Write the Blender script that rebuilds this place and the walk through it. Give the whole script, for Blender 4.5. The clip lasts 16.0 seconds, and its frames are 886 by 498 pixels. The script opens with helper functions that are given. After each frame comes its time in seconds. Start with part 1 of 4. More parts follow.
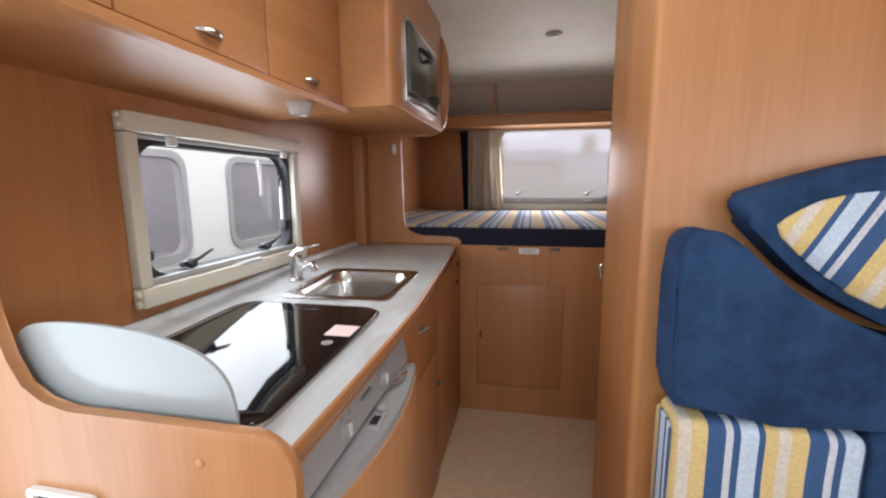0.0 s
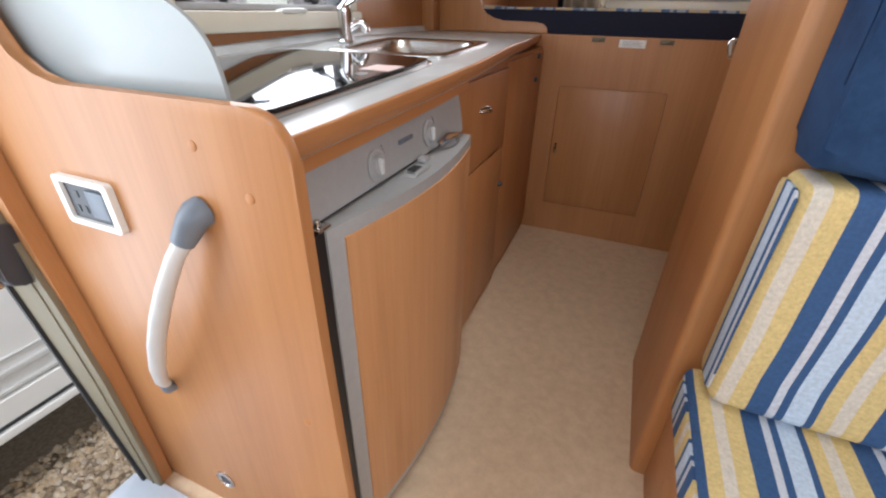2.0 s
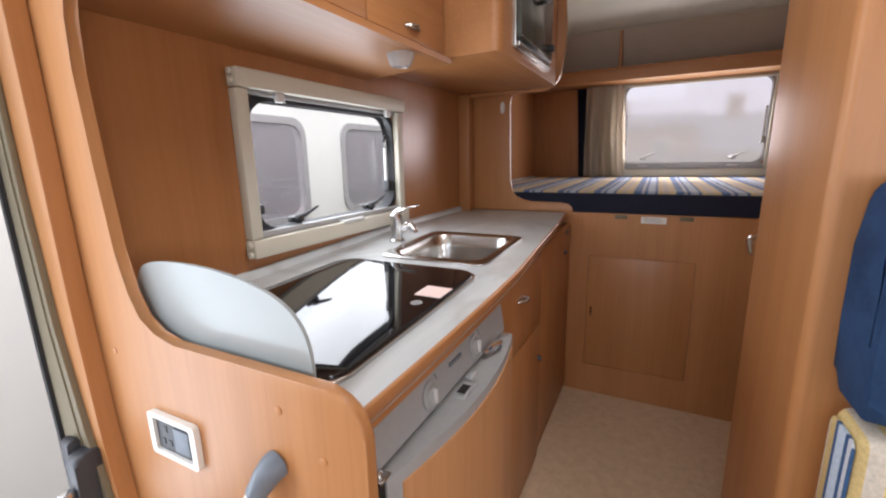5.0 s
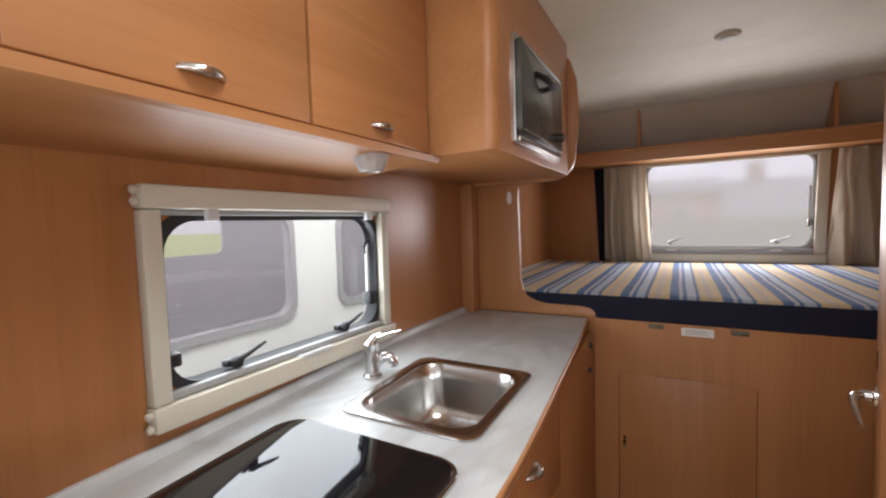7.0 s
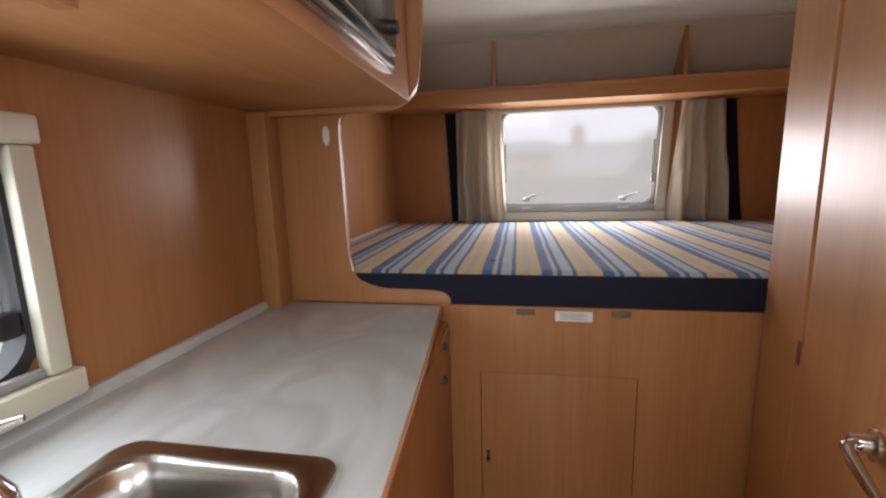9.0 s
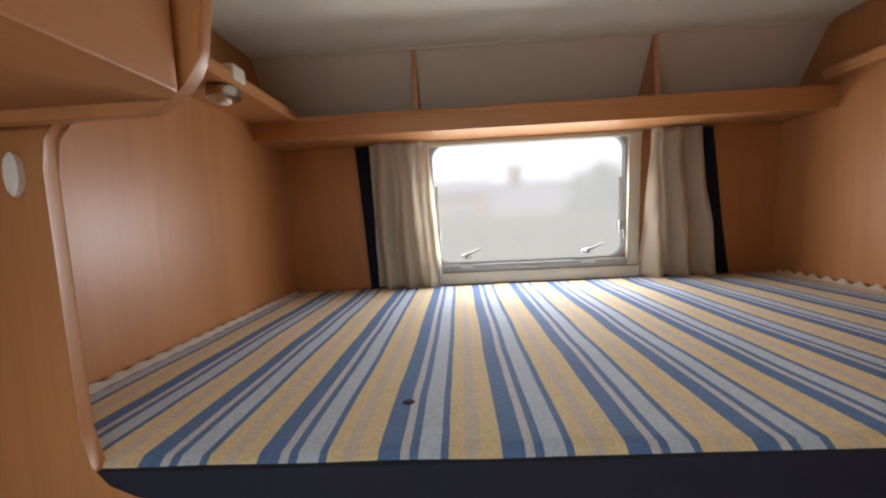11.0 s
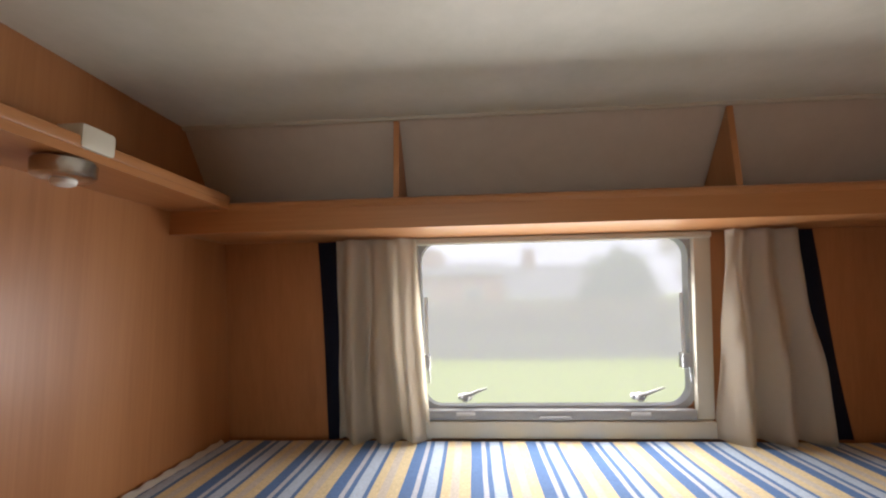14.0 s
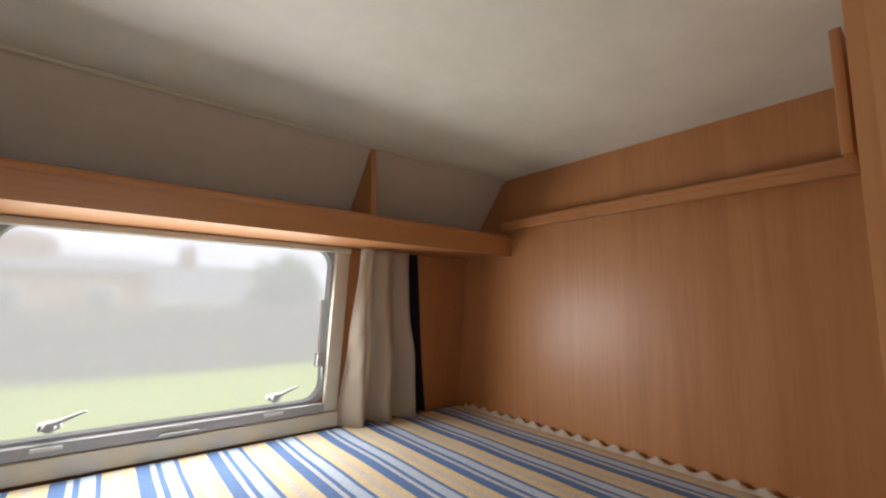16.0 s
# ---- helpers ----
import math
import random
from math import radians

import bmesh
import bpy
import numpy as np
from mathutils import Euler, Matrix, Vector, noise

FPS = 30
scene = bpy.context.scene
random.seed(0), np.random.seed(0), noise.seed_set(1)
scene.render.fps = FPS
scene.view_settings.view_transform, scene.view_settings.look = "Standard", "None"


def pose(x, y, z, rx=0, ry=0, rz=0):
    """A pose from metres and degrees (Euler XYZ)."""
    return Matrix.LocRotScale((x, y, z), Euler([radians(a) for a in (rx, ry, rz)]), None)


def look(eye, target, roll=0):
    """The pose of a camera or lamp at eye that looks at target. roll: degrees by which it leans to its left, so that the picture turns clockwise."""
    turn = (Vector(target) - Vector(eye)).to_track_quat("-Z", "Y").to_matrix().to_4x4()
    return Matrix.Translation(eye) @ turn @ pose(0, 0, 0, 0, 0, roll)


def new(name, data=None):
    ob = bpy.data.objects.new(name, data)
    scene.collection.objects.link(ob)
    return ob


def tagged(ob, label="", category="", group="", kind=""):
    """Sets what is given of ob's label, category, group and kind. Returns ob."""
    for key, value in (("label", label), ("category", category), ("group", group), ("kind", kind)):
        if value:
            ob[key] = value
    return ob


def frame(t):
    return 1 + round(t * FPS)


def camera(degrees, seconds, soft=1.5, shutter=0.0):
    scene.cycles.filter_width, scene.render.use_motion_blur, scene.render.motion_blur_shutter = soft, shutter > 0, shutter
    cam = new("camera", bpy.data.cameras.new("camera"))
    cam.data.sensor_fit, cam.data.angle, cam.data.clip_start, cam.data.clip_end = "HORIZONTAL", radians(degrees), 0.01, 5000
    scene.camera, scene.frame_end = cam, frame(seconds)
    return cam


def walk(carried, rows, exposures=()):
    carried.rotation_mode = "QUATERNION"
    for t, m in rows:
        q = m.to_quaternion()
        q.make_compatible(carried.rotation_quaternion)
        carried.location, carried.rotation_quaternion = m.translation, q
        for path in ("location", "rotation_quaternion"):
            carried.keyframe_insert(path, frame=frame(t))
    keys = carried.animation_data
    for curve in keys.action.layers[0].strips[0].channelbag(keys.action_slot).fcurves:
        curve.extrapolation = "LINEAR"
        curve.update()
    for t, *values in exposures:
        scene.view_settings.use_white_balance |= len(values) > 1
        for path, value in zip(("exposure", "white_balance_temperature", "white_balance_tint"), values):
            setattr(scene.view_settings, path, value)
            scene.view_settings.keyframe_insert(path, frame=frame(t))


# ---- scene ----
cam = camera(92.9, 16.0, 2.2)
PATH = [
    (0, (0.905, -0.433, 1.21), (0.5, 1.503, 0.909), -0.4),
    (0.5, (0.908, -0.422, 1.167), (0.292, 1.426, 0.711), 0.4),
    (1, (0.914, -0.373, 1.081), (0.235, 1.378, 0.392), 1.4),
    (1.5, (0.923, -0.341, 1.024), (0.261, 1.335, 0.155), 1.6),
    (2, (0.924, -0.325, 0.986), (0.267, 1.285, -0.004), 1.2),
    (2.5, (0.917, -0.32, 0.976), (0.26, 1.258, -0.063), 1.2),
    (3, (0.91, -0.323, 0.983), (0.216, 1.259, -0.026), 0.6),
    (3.5, (0.908, -0.321, 1.008), (0.157, 1.295, 0.099), -0.1),
    (4, (0.903, -0.319, 1.054), (0.102, 1.348, 0.294), -0.6),
    (4.5, (0.896, -0.328, 1.117), (0.052, 1.382, 0.515), -0.5),
    (5, (0.9, -0.34, 1.163), (0.016, 1.404, 0.742), -1.2),
    (5.2, (0.903, -0.34, 1.186), (0.003, 1.409, 0.825), -1.3),
    (7.5, (0.836, 0.101, 1.294), (-0.148, 1.838, 1.183), -1.7),
    (8, (0.85, 0.224, 1.28), (-0.067, 1.994, 1.112), -1.4),
    (8.3, (0.826, 0.306, 1.272), (0.027, 2.125, 1.043), -1.2),
    (8.5, (0.797, 0.368, 1.272), (0.115, 2.228, 1.002), -1.3),
    (9, (0.745, 0.531, 1.267), (0.397, 2.472, 0.936), -1.5),
    (9.5, (0.738, 0.682, 1.251), (0.567, 2.642, 0.891), -1.4),
    (9.6, (0.739, 0.722, 1.254), (0.593, 2.684, 0.894), -1.6),
    (9.7, (0.745, 0.757, 1.248), (0.611, 2.724, 0.913), -1.9),
    (11.8, (0.793, 1.38, 1.364), (0.715, 3.377, 1.302), -2.9),
    (12, (0.822, 1.423, 1.373), (0.598, 3.41, 1.363), -3.0),
    (12.5, (0.852, 1.544, 1.419), (0.257, 3.451, 1.514), -3.4),
    (13, (0.851, 1.63, 1.434), (0.017, 3.441, 1.597), -3.2),
    (13.5, (0.844, 1.669, 1.441), (0.193, 3.55, 1.631), -2.1),
    (14, (0.825, 1.687, 1.456), (0.693, 3.67, 1.675), -1.1),
    (14.5, (0.813, 1.683, 1.453), (1.196, 3.63, 1.696), -0.5),
    (15, (0.836, 1.675, 1.461), (1.633, 3.495, 1.69), 0.2),
    (15.5, (0.832, 1.668, 1.473), (1.94, 3.319, 1.688), 0.8),
    (16, (0.866, 1.626, 1.451), (2.111, 3.172, 1.697), 0.7),
]
EXPOSURES = [(0, 0.0, 6450, 15), (1.0, 0.05, 6350, 12), (2.0, 0.12, 6350, 14), (3.2, 0.12, 6350, 14), (4.5, 0.0, 6500, 16), (5.2, -0.02, 6550, 17), (7.4, 0.03, 6550, 14), (8.6, 0.08, 6550, 13), (9.4, 0.36, 6500, 10), (9.7, 0.42, 6450, 9), (11.8, 0.45, 6450, 8), (13.0, 0.40, 6450, 8), (16, 0.38, 6450, 7)]
walk(cam, [(t, look(eye, target, roll)) for t, eye, target, roll in PATH], EXPOSURES)


# ---- light ----
world = bpy.data.worlds.new("overcast")
scene.world = world
world.use_nodes = True
wn = world.node_tree.nodes
sky = wn.new("ShaderNodeTexSky")
sky.sky_type = "NISHITA"
sky.sun_disc = False
sky.sun_elevation, sky.sun_rotation = radians(60), radians(121)
sky.air_density, sky.dust_density = 1.0, 4.0
mixw = wn.new("ShaderNodeMix")
mixw.data_type = "RGBA"
mixw.inputs[0].default_value = 0.75
mixw.inputs[7].default_value = (9.3, 9.6, 10.1, 1)
world.node_tree.links.new(sky.outputs[0], mixw.inputs[6])
world.node_tree.links.new(mixw.outputs[2], wn["Background"].inputs[0])
wn["Background"].inputs[1].default_value = 0.15
sun = new("sun", bpy.data.lights.new("sun", "SUN"))
sun.data.energy, sun.data.angle, sun.data.color = 4.6, radians(40), (1.0, 0.98, 0.95)
sun.matrix_world = look((0, 0, 5), (-0.50, 0.30, 4.0))


def area(name, where, target, w, h, power, color=(0.93, 0.97, 1.0)):
    lamp = new(name, bpy.data.lights.new(name, "AREA"))
    lamp.data.shape, lamp.data.size, lamp.data.size_y = "RECTANGLE", w, h
    lamp.data.energy, lamp.data.color = power, color
    lamp.matrix_world = look(where, target)
    return lamp


area("sky_rear_window", (1.08, 3.077, 1.31), (1.08, 2.077, 1.21), 0.80, 0.36, 8.0, (1.0, 0.945, 0.965))
area("sky_kitchen_window", (-0.034, 0.725, 1.15), (1.0, 0.725, 1.02), 0.58, 0.29, 2.8, (0.86, 0.94, 1.0))
area("sky_door", (-0.08, -0.47, 1.0), (1.0, -0.40, 0.8), 0.62, 1.7, 14, (0.79, 0.91, 1.0))
area("sky_windscreen", (1.07, -2.36, 1.35), (1.0, 0.0, 1.0), 1.7, 0.75, 18, (0.76, 0.90, 1.0))
# added fill lamp in an unseen side opening, brightens the fridge and bench
area("fill_right_wall", (2.14, -0.95, 1.20), (1.0, -0.75, 0.75), 0.84, 0.44, 12.5, (0.88, 0.95, 1.0))
# added overhead fill for floor and worktop, source unseen
area("fill_ceiling", (0.82, 0.28, 1.975), (0.82, 0.28, 0.0), 0.36, 0.36, 4.3)


# ---- materials ----
def mat(name, base=(0.5, 0.5, 0.5), rough=0.5, metal=0.0):
    m = bpy.data.materials.new(name)
    m.use_nodes = True
    b = m.node_tree.nodes["Principled BSDF"]
    b.inputs["Base Color"].default_value = (*base, 1)
    b.inputs["Roughness"].default_value = rough
    b.inputs["Metallic"].default_value = metal
    return m


def add(m, kind, **values):
    n = m.node_tree.nodes.new(kind)
    for k, v in values.items():
        n.inputs[k.replace("_", " ")].default_value = v
    return n


def link(m, a, b):
    m.node_tree.links.new(a, b)


def coords(m, scale):
    tc = add(m, "ShaderNodeTexCoord")
    mp = add(m, "ShaderNodeMapping")
    mp.inputs["Scale"].default_value = scale
    link(m, tc.outputs["Object"], mp.inputs["Vector"])
    return mp.outputs[0]


def ramp(m, stops, mode="LINEAR"):
    r = add(m, "ShaderNodeValToRGB")
    r.color_ramp.interpolation = mode
    el = r.color_ramp.elements
    while len(el) < len(stops):
        el.new(0.5)
    for e, (p, c) in zip(el, stops):
        e.position, e.color = p, (*c, 1)
    return r


def bump(m, height, strength, distance=0.002):
    bp = add(m, "ShaderNodeBump", Strength=strength, Distance=distance)
    link(m, height, bp.inputs["Height"])
    link(m, bp.outputs[0], m.node_tree.nodes["Principled BSDF"].inputs["Normal"])


def wood(name, grain, tones, rough=0.42):
    """Beech laminate with its grain along one axis."""
    m = mat(name, tones[1], rough)
    b = m.node_tree.nodes["Principled BSDF"]
    fine = [110.0, 110.0, 110.0]
    broad = [9.0, 9.0, 9.0]
    fine["xyz".index(grain)] = 3.5
    broad["xyz".index(grain)] = 0.55
    n1 = add(m, "ShaderNodeTexNoise", Scale=1.0, Detail=6.0, Roughness=0.65, Distortion=0.2)
    n2 = add(m, "ShaderNodeTexNoise", Scale=1.0, Detail=3.0, Roughness=0.5, Distortion=0.9)
    link(m, coords(m, fine), n1.inputs["Vector"])
    link(m, coords(m, broad), n2.inputs["Vector"])
    mx = add(m, "ShaderNodeMath")
    mx.operation = "MULTIPLY_ADD"
    link(m, n1.outputs[0], mx.inputs[0])
    mx.inputs[1].default_value = 0.45
    sc = add(m, "ShaderNodeMath")
    sc.operation = "MULTIPLY"
    sc.inputs[1].default_value = 0.55
    link(m, n2.outputs[0], sc.inputs[0])
    link(m, sc.outputs[0], mx.inputs[2])
    r = ramp(m, [(0.36, tones[0]), (0.5, tones[1]), (0.66, tones[2])])
    link(m, mx.outputs[0], r.inputs[0])
    link(m, r.outputs[0], b.inputs["Base Color"])
    b.inputs["Coat Weight"].default_value = 0.10
    b.inputs["Coat Roughness"].default_value = 0.22
    bump(m, n1.outputs[0], 0.03, 0.001)
    return m


BEECH = ((0.378, 0.163, 0.057), (0.424, 0.190, 0.070), (0.466, 0.217, 0.084))
wood_v = wood("beech laminate upright", "z", BEECH)
# the same beech, lightened for the stronger light on the fridge door
wood_lit = wood("lit beech laminate", "z", ((0.43, 0.205, 0.085), (0.505, 0.255, 0.112), (0.56, 0.295, 0.135)))
wood_x = wood("beech laminate across", "x", BEECH)
wood_y = wood("beech laminate along", "y", BEECH)
# beech darkened for the shade on the window walls and in recesses
BEECH_SHADED = ((0.325, 0.132, 0.046), (0.368, 0.155, 0.055), (0.408, 0.177, 0.065))
wood_shaded = wood("shaded beech laminate", "z", BEECH_SHADED, 0.3)


def speckled(name, base, dark, scale, amount, rough, relief=0.1, stretch=(1, 1, 1)):
    m = mat(name, base, rough)
    n = add(m, "ShaderNodeTexNoise", Scale=scale, Detail=8.0, Roughness=0.7)
    link(m, coords(m, stretch), n.inputs["Vector"])
    r = ramp(m, [(0.5 - amount, dark), (0.5 + amount, base)])
    link(m, n.outputs[0], r.inputs[0])
    link(m, r.outputs[0], m.node_tree.nodes["Principled BSDF"].inputs["Base Color"])
    bump(m, n.outputs[0], relief)
    return m


ceiling_mat = speckled("headliner board", (0.80, 0.80, 0.70), (0.68, 0.69, 0.585), 5, 0.2, 0.6, 0.08)
slope_mat = speckled("beige roof lining", (0.60, 0.54, 0.46), (0.53, 0.475, 0.40), 14, 0.3, 0.8, 0.05)
cream = speckled("cream plastic", (0.60, 0.575, 0.475), (0.54, 0.515, 0.42), 5, 0.35, 0.45, 0.03)
grey_plastic = speckled("grey plastic", (0.36, 0.37, 0.37), (0.31, 0.32, 0.32), 60, 0.3, 0.42, 0.04)
dark_grey = speckled("blue grey plastic", (0.16, 0.19, 0.23), (0.13, 0.155, 0.19), 40, 0.3, 0.45, 0.04)
light_grey = speckled("light grey plastic", (0.62, 0.63, 0.62), (0.56, 0.57, 0.56), 30, 0.3, 0.35, 0.03)
black_plastic = mat("black plastic", (0.013, 0.014, 0.016), 0.42)
rubber = mat("black rubber", (0.016, 0.017, 0.02), 0.6)
charcoal = mat("charcoal plastic", (0.035, 0.037, 0.045), 0.45)
chrome = mat("chrome", (0.64, 0.64, 0.64), 0.16, 1.0)
satin = speckled("satin nickel", (0.62, 0.60, 0.57), (0.5, 0.48, 0.46), 80, 0.3, 0.26, 0.02)
satin.node_tree.nodes["Principled BSDF"].inputs["Metallic"].default_value = 1.0
steel = speckled("brushed steel", (0.58, 0.57, 0.55), (0.46, 0.45, 0.43), 30, 0.35, 0.24, 0.03, (1, 18, 1))
steel.node_tree.nodes["Principled BSDF"].inputs["Metallic"].default_value = 1.0
alu = speckled("anodised aluminium strip", (0.20, 0.168, 0.108), (0.155, 0.13, 0.085), 25, 0.3, 0.68, 0.03)
white_gloss = mat("white coachwork", (0.80, 0.81, 0.80), 0.25)
step_mat = speckled("pale blue step plastic", (0.50, 0.55, 0.62), (0.45, 0.50, 0.57), 30, 0.3, 0.45, 0.03)
label_mat = mat("white label", (0.75, 0.74, 0.70), 0.6)
print_mat = mat("grey print", (0.35, 0.34, 0.33), 0.6)
pink_label = mat("pink sticker", (0.80, 0.62, 0.58), 0.5)
slot_mat = mat("dark brown slot", (0.10, 0.035, 0.015), 0.5)
screw_mat = mat("wooden screw cap", (0.46, 0.20, 0.07), 0.5)
navy = speckled("navy upholstery", (0.021, 0.056, 0.132), (0.010, 0.031, 0.080), 9, 0.11, 0.85, 0.35)
navy.node_tree.nodes["Principled BSDF"].inputs["Specular IOR Level"].default_value = 0.2
navy.node_tree.nodes["Bump"].inputs["Distance"].default_value = 0.012
navy_dark = speckled("navy mattress side", (0.009, 0.012, 0.031), (0.006, 0.008, 0.021), 60, 0.3, 0.9, 0.25)
carpet = speckled("beige speckled vinyl", (0.72, 0.56, 0.385), (0.58, 0.43, 0.285), 26, 0.18, 0.5, 0.14)
curtain_mat = speckled("cream curtain cloth", (0.86, 0.80, 0.70), (0.80, 0.74, 0.63), 70, 0.3, 0.85, 0.2)
cb = curtain_mat.node_tree.nodes["Principled BSDF"]
ct_tr = curtain_mat.node_tree.nodes.new("ShaderNodeBsdfTranslucent")
ct_tr.inputs[0].default_value = (0.72, 0.66, 0.54, 1)
ct_mix = curtain_mat.node_tree.nodes.new("ShaderNodeMixShader")
ct_mix.inputs[0].default_value = 0.5
link(curtain_mat, cb.outputs[0], ct_mix.inputs[1])
link(curtain_mat, ct_tr.outputs[0], ct_mix.inputs[2])
link(curtain_mat, ct_mix.outputs[0], curtain_mat.node_tree.nodes["Material Output"].inputs[0])
splash = mat("frosted glass screen", (0.33, 0.365, 0.365), 0.22)
frost = mat("clear moulded glass", (0.75, 0.75, 0.74), 0.12)
frost.node_tree.nodes["Principled BSDF"].inputs["Transmission Weight"].default_value = 0.45
hob_glass = mat("black hob glass", (0.008, 0.008, 0.009), 0.04)
hob_glass.node_tree.nodes["Principled BSDF"].inputs["IOR"].default_value = 1.56
oven_glass = mat("oven door glass", (0.075, 0.08, 0.07), 0.16)


def marble():
    m = mat("grey veined worktop", (0.5, 0.52, 0.52), 0.28)
    n = add(m, "ShaderNodeTexNoise", Scale=2.2, Detail=5.0, Roughness=0.6, Distortion=1.6)
    v = add(m, "ShaderNodeTexNoise", Scale=1.5, Detail=2.5, Roughness=0.5, Distortion=1.5)
    link(m, coords(m, (2.6, 0.9, 1)), n.inputs["Vector"])
    link(m, coords(m, (2.3, 1.1, 1)), v.inputs["Vector"])
    r = ramp(m, [(0.35, (0.48, 0.52, 0.535)), (0.65, (0.58, 0.61, 0.61))])
    vein = ramp(m, [(0.42, (0, 0, 0)), (0.49, (1, 1, 1)), (0.505, (1, 1, 1)), (0.60, (0, 0, 0))])
    link(m, n.outputs[0], r.inputs[0])
    link(m, v.outputs[0], vein.inputs[0])
    mx = add(m, "ShaderNodeMix")
    mx.data_type = "RGBA"
    k = add(m, "ShaderNodeMath")
    k.operation = "MULTIPLY"
    k.inputs[1].default_value = 0.48
    link(m, vein.outputs[0], k.inputs[0])
    link(m, k.outputs[0], mx.inputs[0])
    link(m, r.outputs[0], mx.inputs[6])
    mx.inputs[7].default_value = (0.36, 0.36, 0.34, 1)
    link(m, mx.outputs[2], m.node_tree.nodes["Principled BSDF"].inputs["Base Color"])
    return m


worktop_mat = marble()

YEL, CRE, LBL, BLU, CRE2 = (0.60, 0.46, 0.20), (0.58, 0.53, 0.45), (0.47, 0.57, 0.68), (0.030, 0.085, 0.20), (0.52, 0.55, 0.60)


def stripes(name, axis, period, offset, blue=BLU, yel=YEL):
    """Woven ticking: yellow, cream, yellow, navy, pale blue with thin navy lines."""
    m = mat(name, CRE, 0.9)
    tc = add(m, "ShaderNodeTexCoord")
    sep = add(m, "ShaderNodeSeparateXYZ")
    link(m, tc.outputs["Object"], sep.inputs[0])
    wob = add(m, "ShaderNodeTexNoise", Scale=3.0, Detail=2.0)
    link(m, tc.outputs["Object"], wob.inputs["Vector"])
    w2 = add(m, "ShaderNodeMath")
    w2.operation = "MULTIPLY_ADD"
    link(m, wob.outputs[0], w2.inputs[0])
    w2.inputs[1].default_value = 0.012
    link(m, sep.outputs["xyz".index(axis)], w2.inputs[2])
    if period < 0:
        flip = add(m, "ShaderNodeMath")
        flip.operation = "MULTIPLY"
        flip.inputs[1].default_value = -1.0
        link(m, w2.outputs[0], flip.inputs[0])
        w2, period = flip, -period
    sh = add(m, "ShaderNodeMath")
    sh.operation = "ADD"
    sh.inputs[1].default_value = offset + 20 * period
    link(m, w2.outputs[0], sh.inputs[0])
    md = add(m, "ShaderNodeMath")
    md.operation = "MODULO"
    md.inputs[1].default_value = period
    link(m, sh.outputs[0], md.inputs[0])
    dv = add(m, "ShaderNodeMath")
    dv.operation = "DIVIDE"
    dv.inputs[1].default_value = period
    link(m, md.outputs[0], dv.inputs[0])
    r = ramp(m, [(0.0, blue), (0.18, CRE2), (0.255, blue), (0.33, LBL), (0.51, blue), (0.575, yel), (0.71, CRE), (0.83, yel)], "CONSTANT")
    link(m, dv.outputs[0], r.inputs[0])
    weave = add(m, "ShaderNodeTexNoise", Scale=160.0, Detail=4.0, Roughness=0.7)
    link(m, tc.outputs["Object"], weave.inputs["Vector"])
    wr = ramp(m, [(0.3, (0.78, 0.78, 0.78)), (0.7, (1.12, 1.12, 1.12))])
    link(m, weave.outputs[0], wr.inputs[0])
    mx = add(m, "ShaderNodeMix")
    mx.data_type, mx.blend_type = "RGBA", "MULTIPLY"
    mx.inputs[0].default_value = 1.0
    link(m, r.outputs[0], mx.inputs[6])
    link(m, wr.outputs[0], mx.inputs[7])
    link(m, mx.outputs[2], m.node_tree.nodes["Principled BSDF"].inputs["Base Color"])
    soft = add(m, "ShaderNodeTexNoise", Scale=14.0, Detail=3.0)
    link(m, tc.outputs["Object"], soft.inputs["Vector"])
    bump(m, soft.outputs[0], 0.35, 0.01)
    return m


stripe_bed = stripes("striped mattress ticking", "x", 0.1665, 0.254, (0.095, 0.185, 0.375), (0.68, 0.57, 0.34))
stripe_seat = stripes("striped seat ticking", "x", 0.153, -1.221)
stripe_side = stripes("striped cushion side", "y", 0.135, -0.318)


def glass(name, tint=(1, 1, 1), rough=0.0, haze=0.0, lit="ShaderNodeBsdfTranslucent"):
    m = bpy.data.materials.new(name)
    m.use_nodes = True
    nt = m.node_tree
    nt.nodes.remove(nt.nodes["Principled BSDF"])
    tr = nt.nodes.new("ShaderNodeBsdfTransparent")
    tr.inputs[0].default_value = (*tint, 1)
    gl = nt.nodes.new("ShaderNodeBsdfGlossy")
    gl.inputs["Roughness"].default_value = rough
    lw_ = nt.nodes.new("ShaderNodeLayerWeight")
    lw_.inputs[0].default_value = 0.5
    pw = nt.nodes.new("ShaderNodeMath")
    pw.operation = "POWER"
    pw.inputs[1].default_value = 4.0
    nt.links.new(lw_.outputs["Facing"], pw.inputs[0])
    fr = nt.nodes.new("ShaderNodeMath")
    fr.operation = "MULTIPLY_ADD"
    fr.inputs[1].default_value = 0.5
    fr.inputs[2].default_value = 0.03
    nt.links.new(pw.outputs[0], fr.inputs[0])
    mx = nt.nodes.new("ShaderNodeMixShader")
    nt.links.new(fr.outputs[0], mx.inputs[0])
    nt.links.new(tr.outputs[0], mx.inputs[1])
    nt.links.new(gl.outputs[0], mx.inputs[2])
    out = mx
    if haze:
        df = nt.nodes.new(lit)
        df.inputs[0].default_value = (0.91, 0.885, 0.96, 1)
        m2 = nt.nodes.new("ShaderNodeMixShader")
        m2.inputs[0].default_value = haze
        nt.links.new(mx.outputs[0], m2.inputs[1])
        nt.links.new(df.outputs[0], m2.inputs[2])
        out = m2
    nt.links.new(out.outputs[0], nt.nodes["Material Output"].inputs[0])
    return m


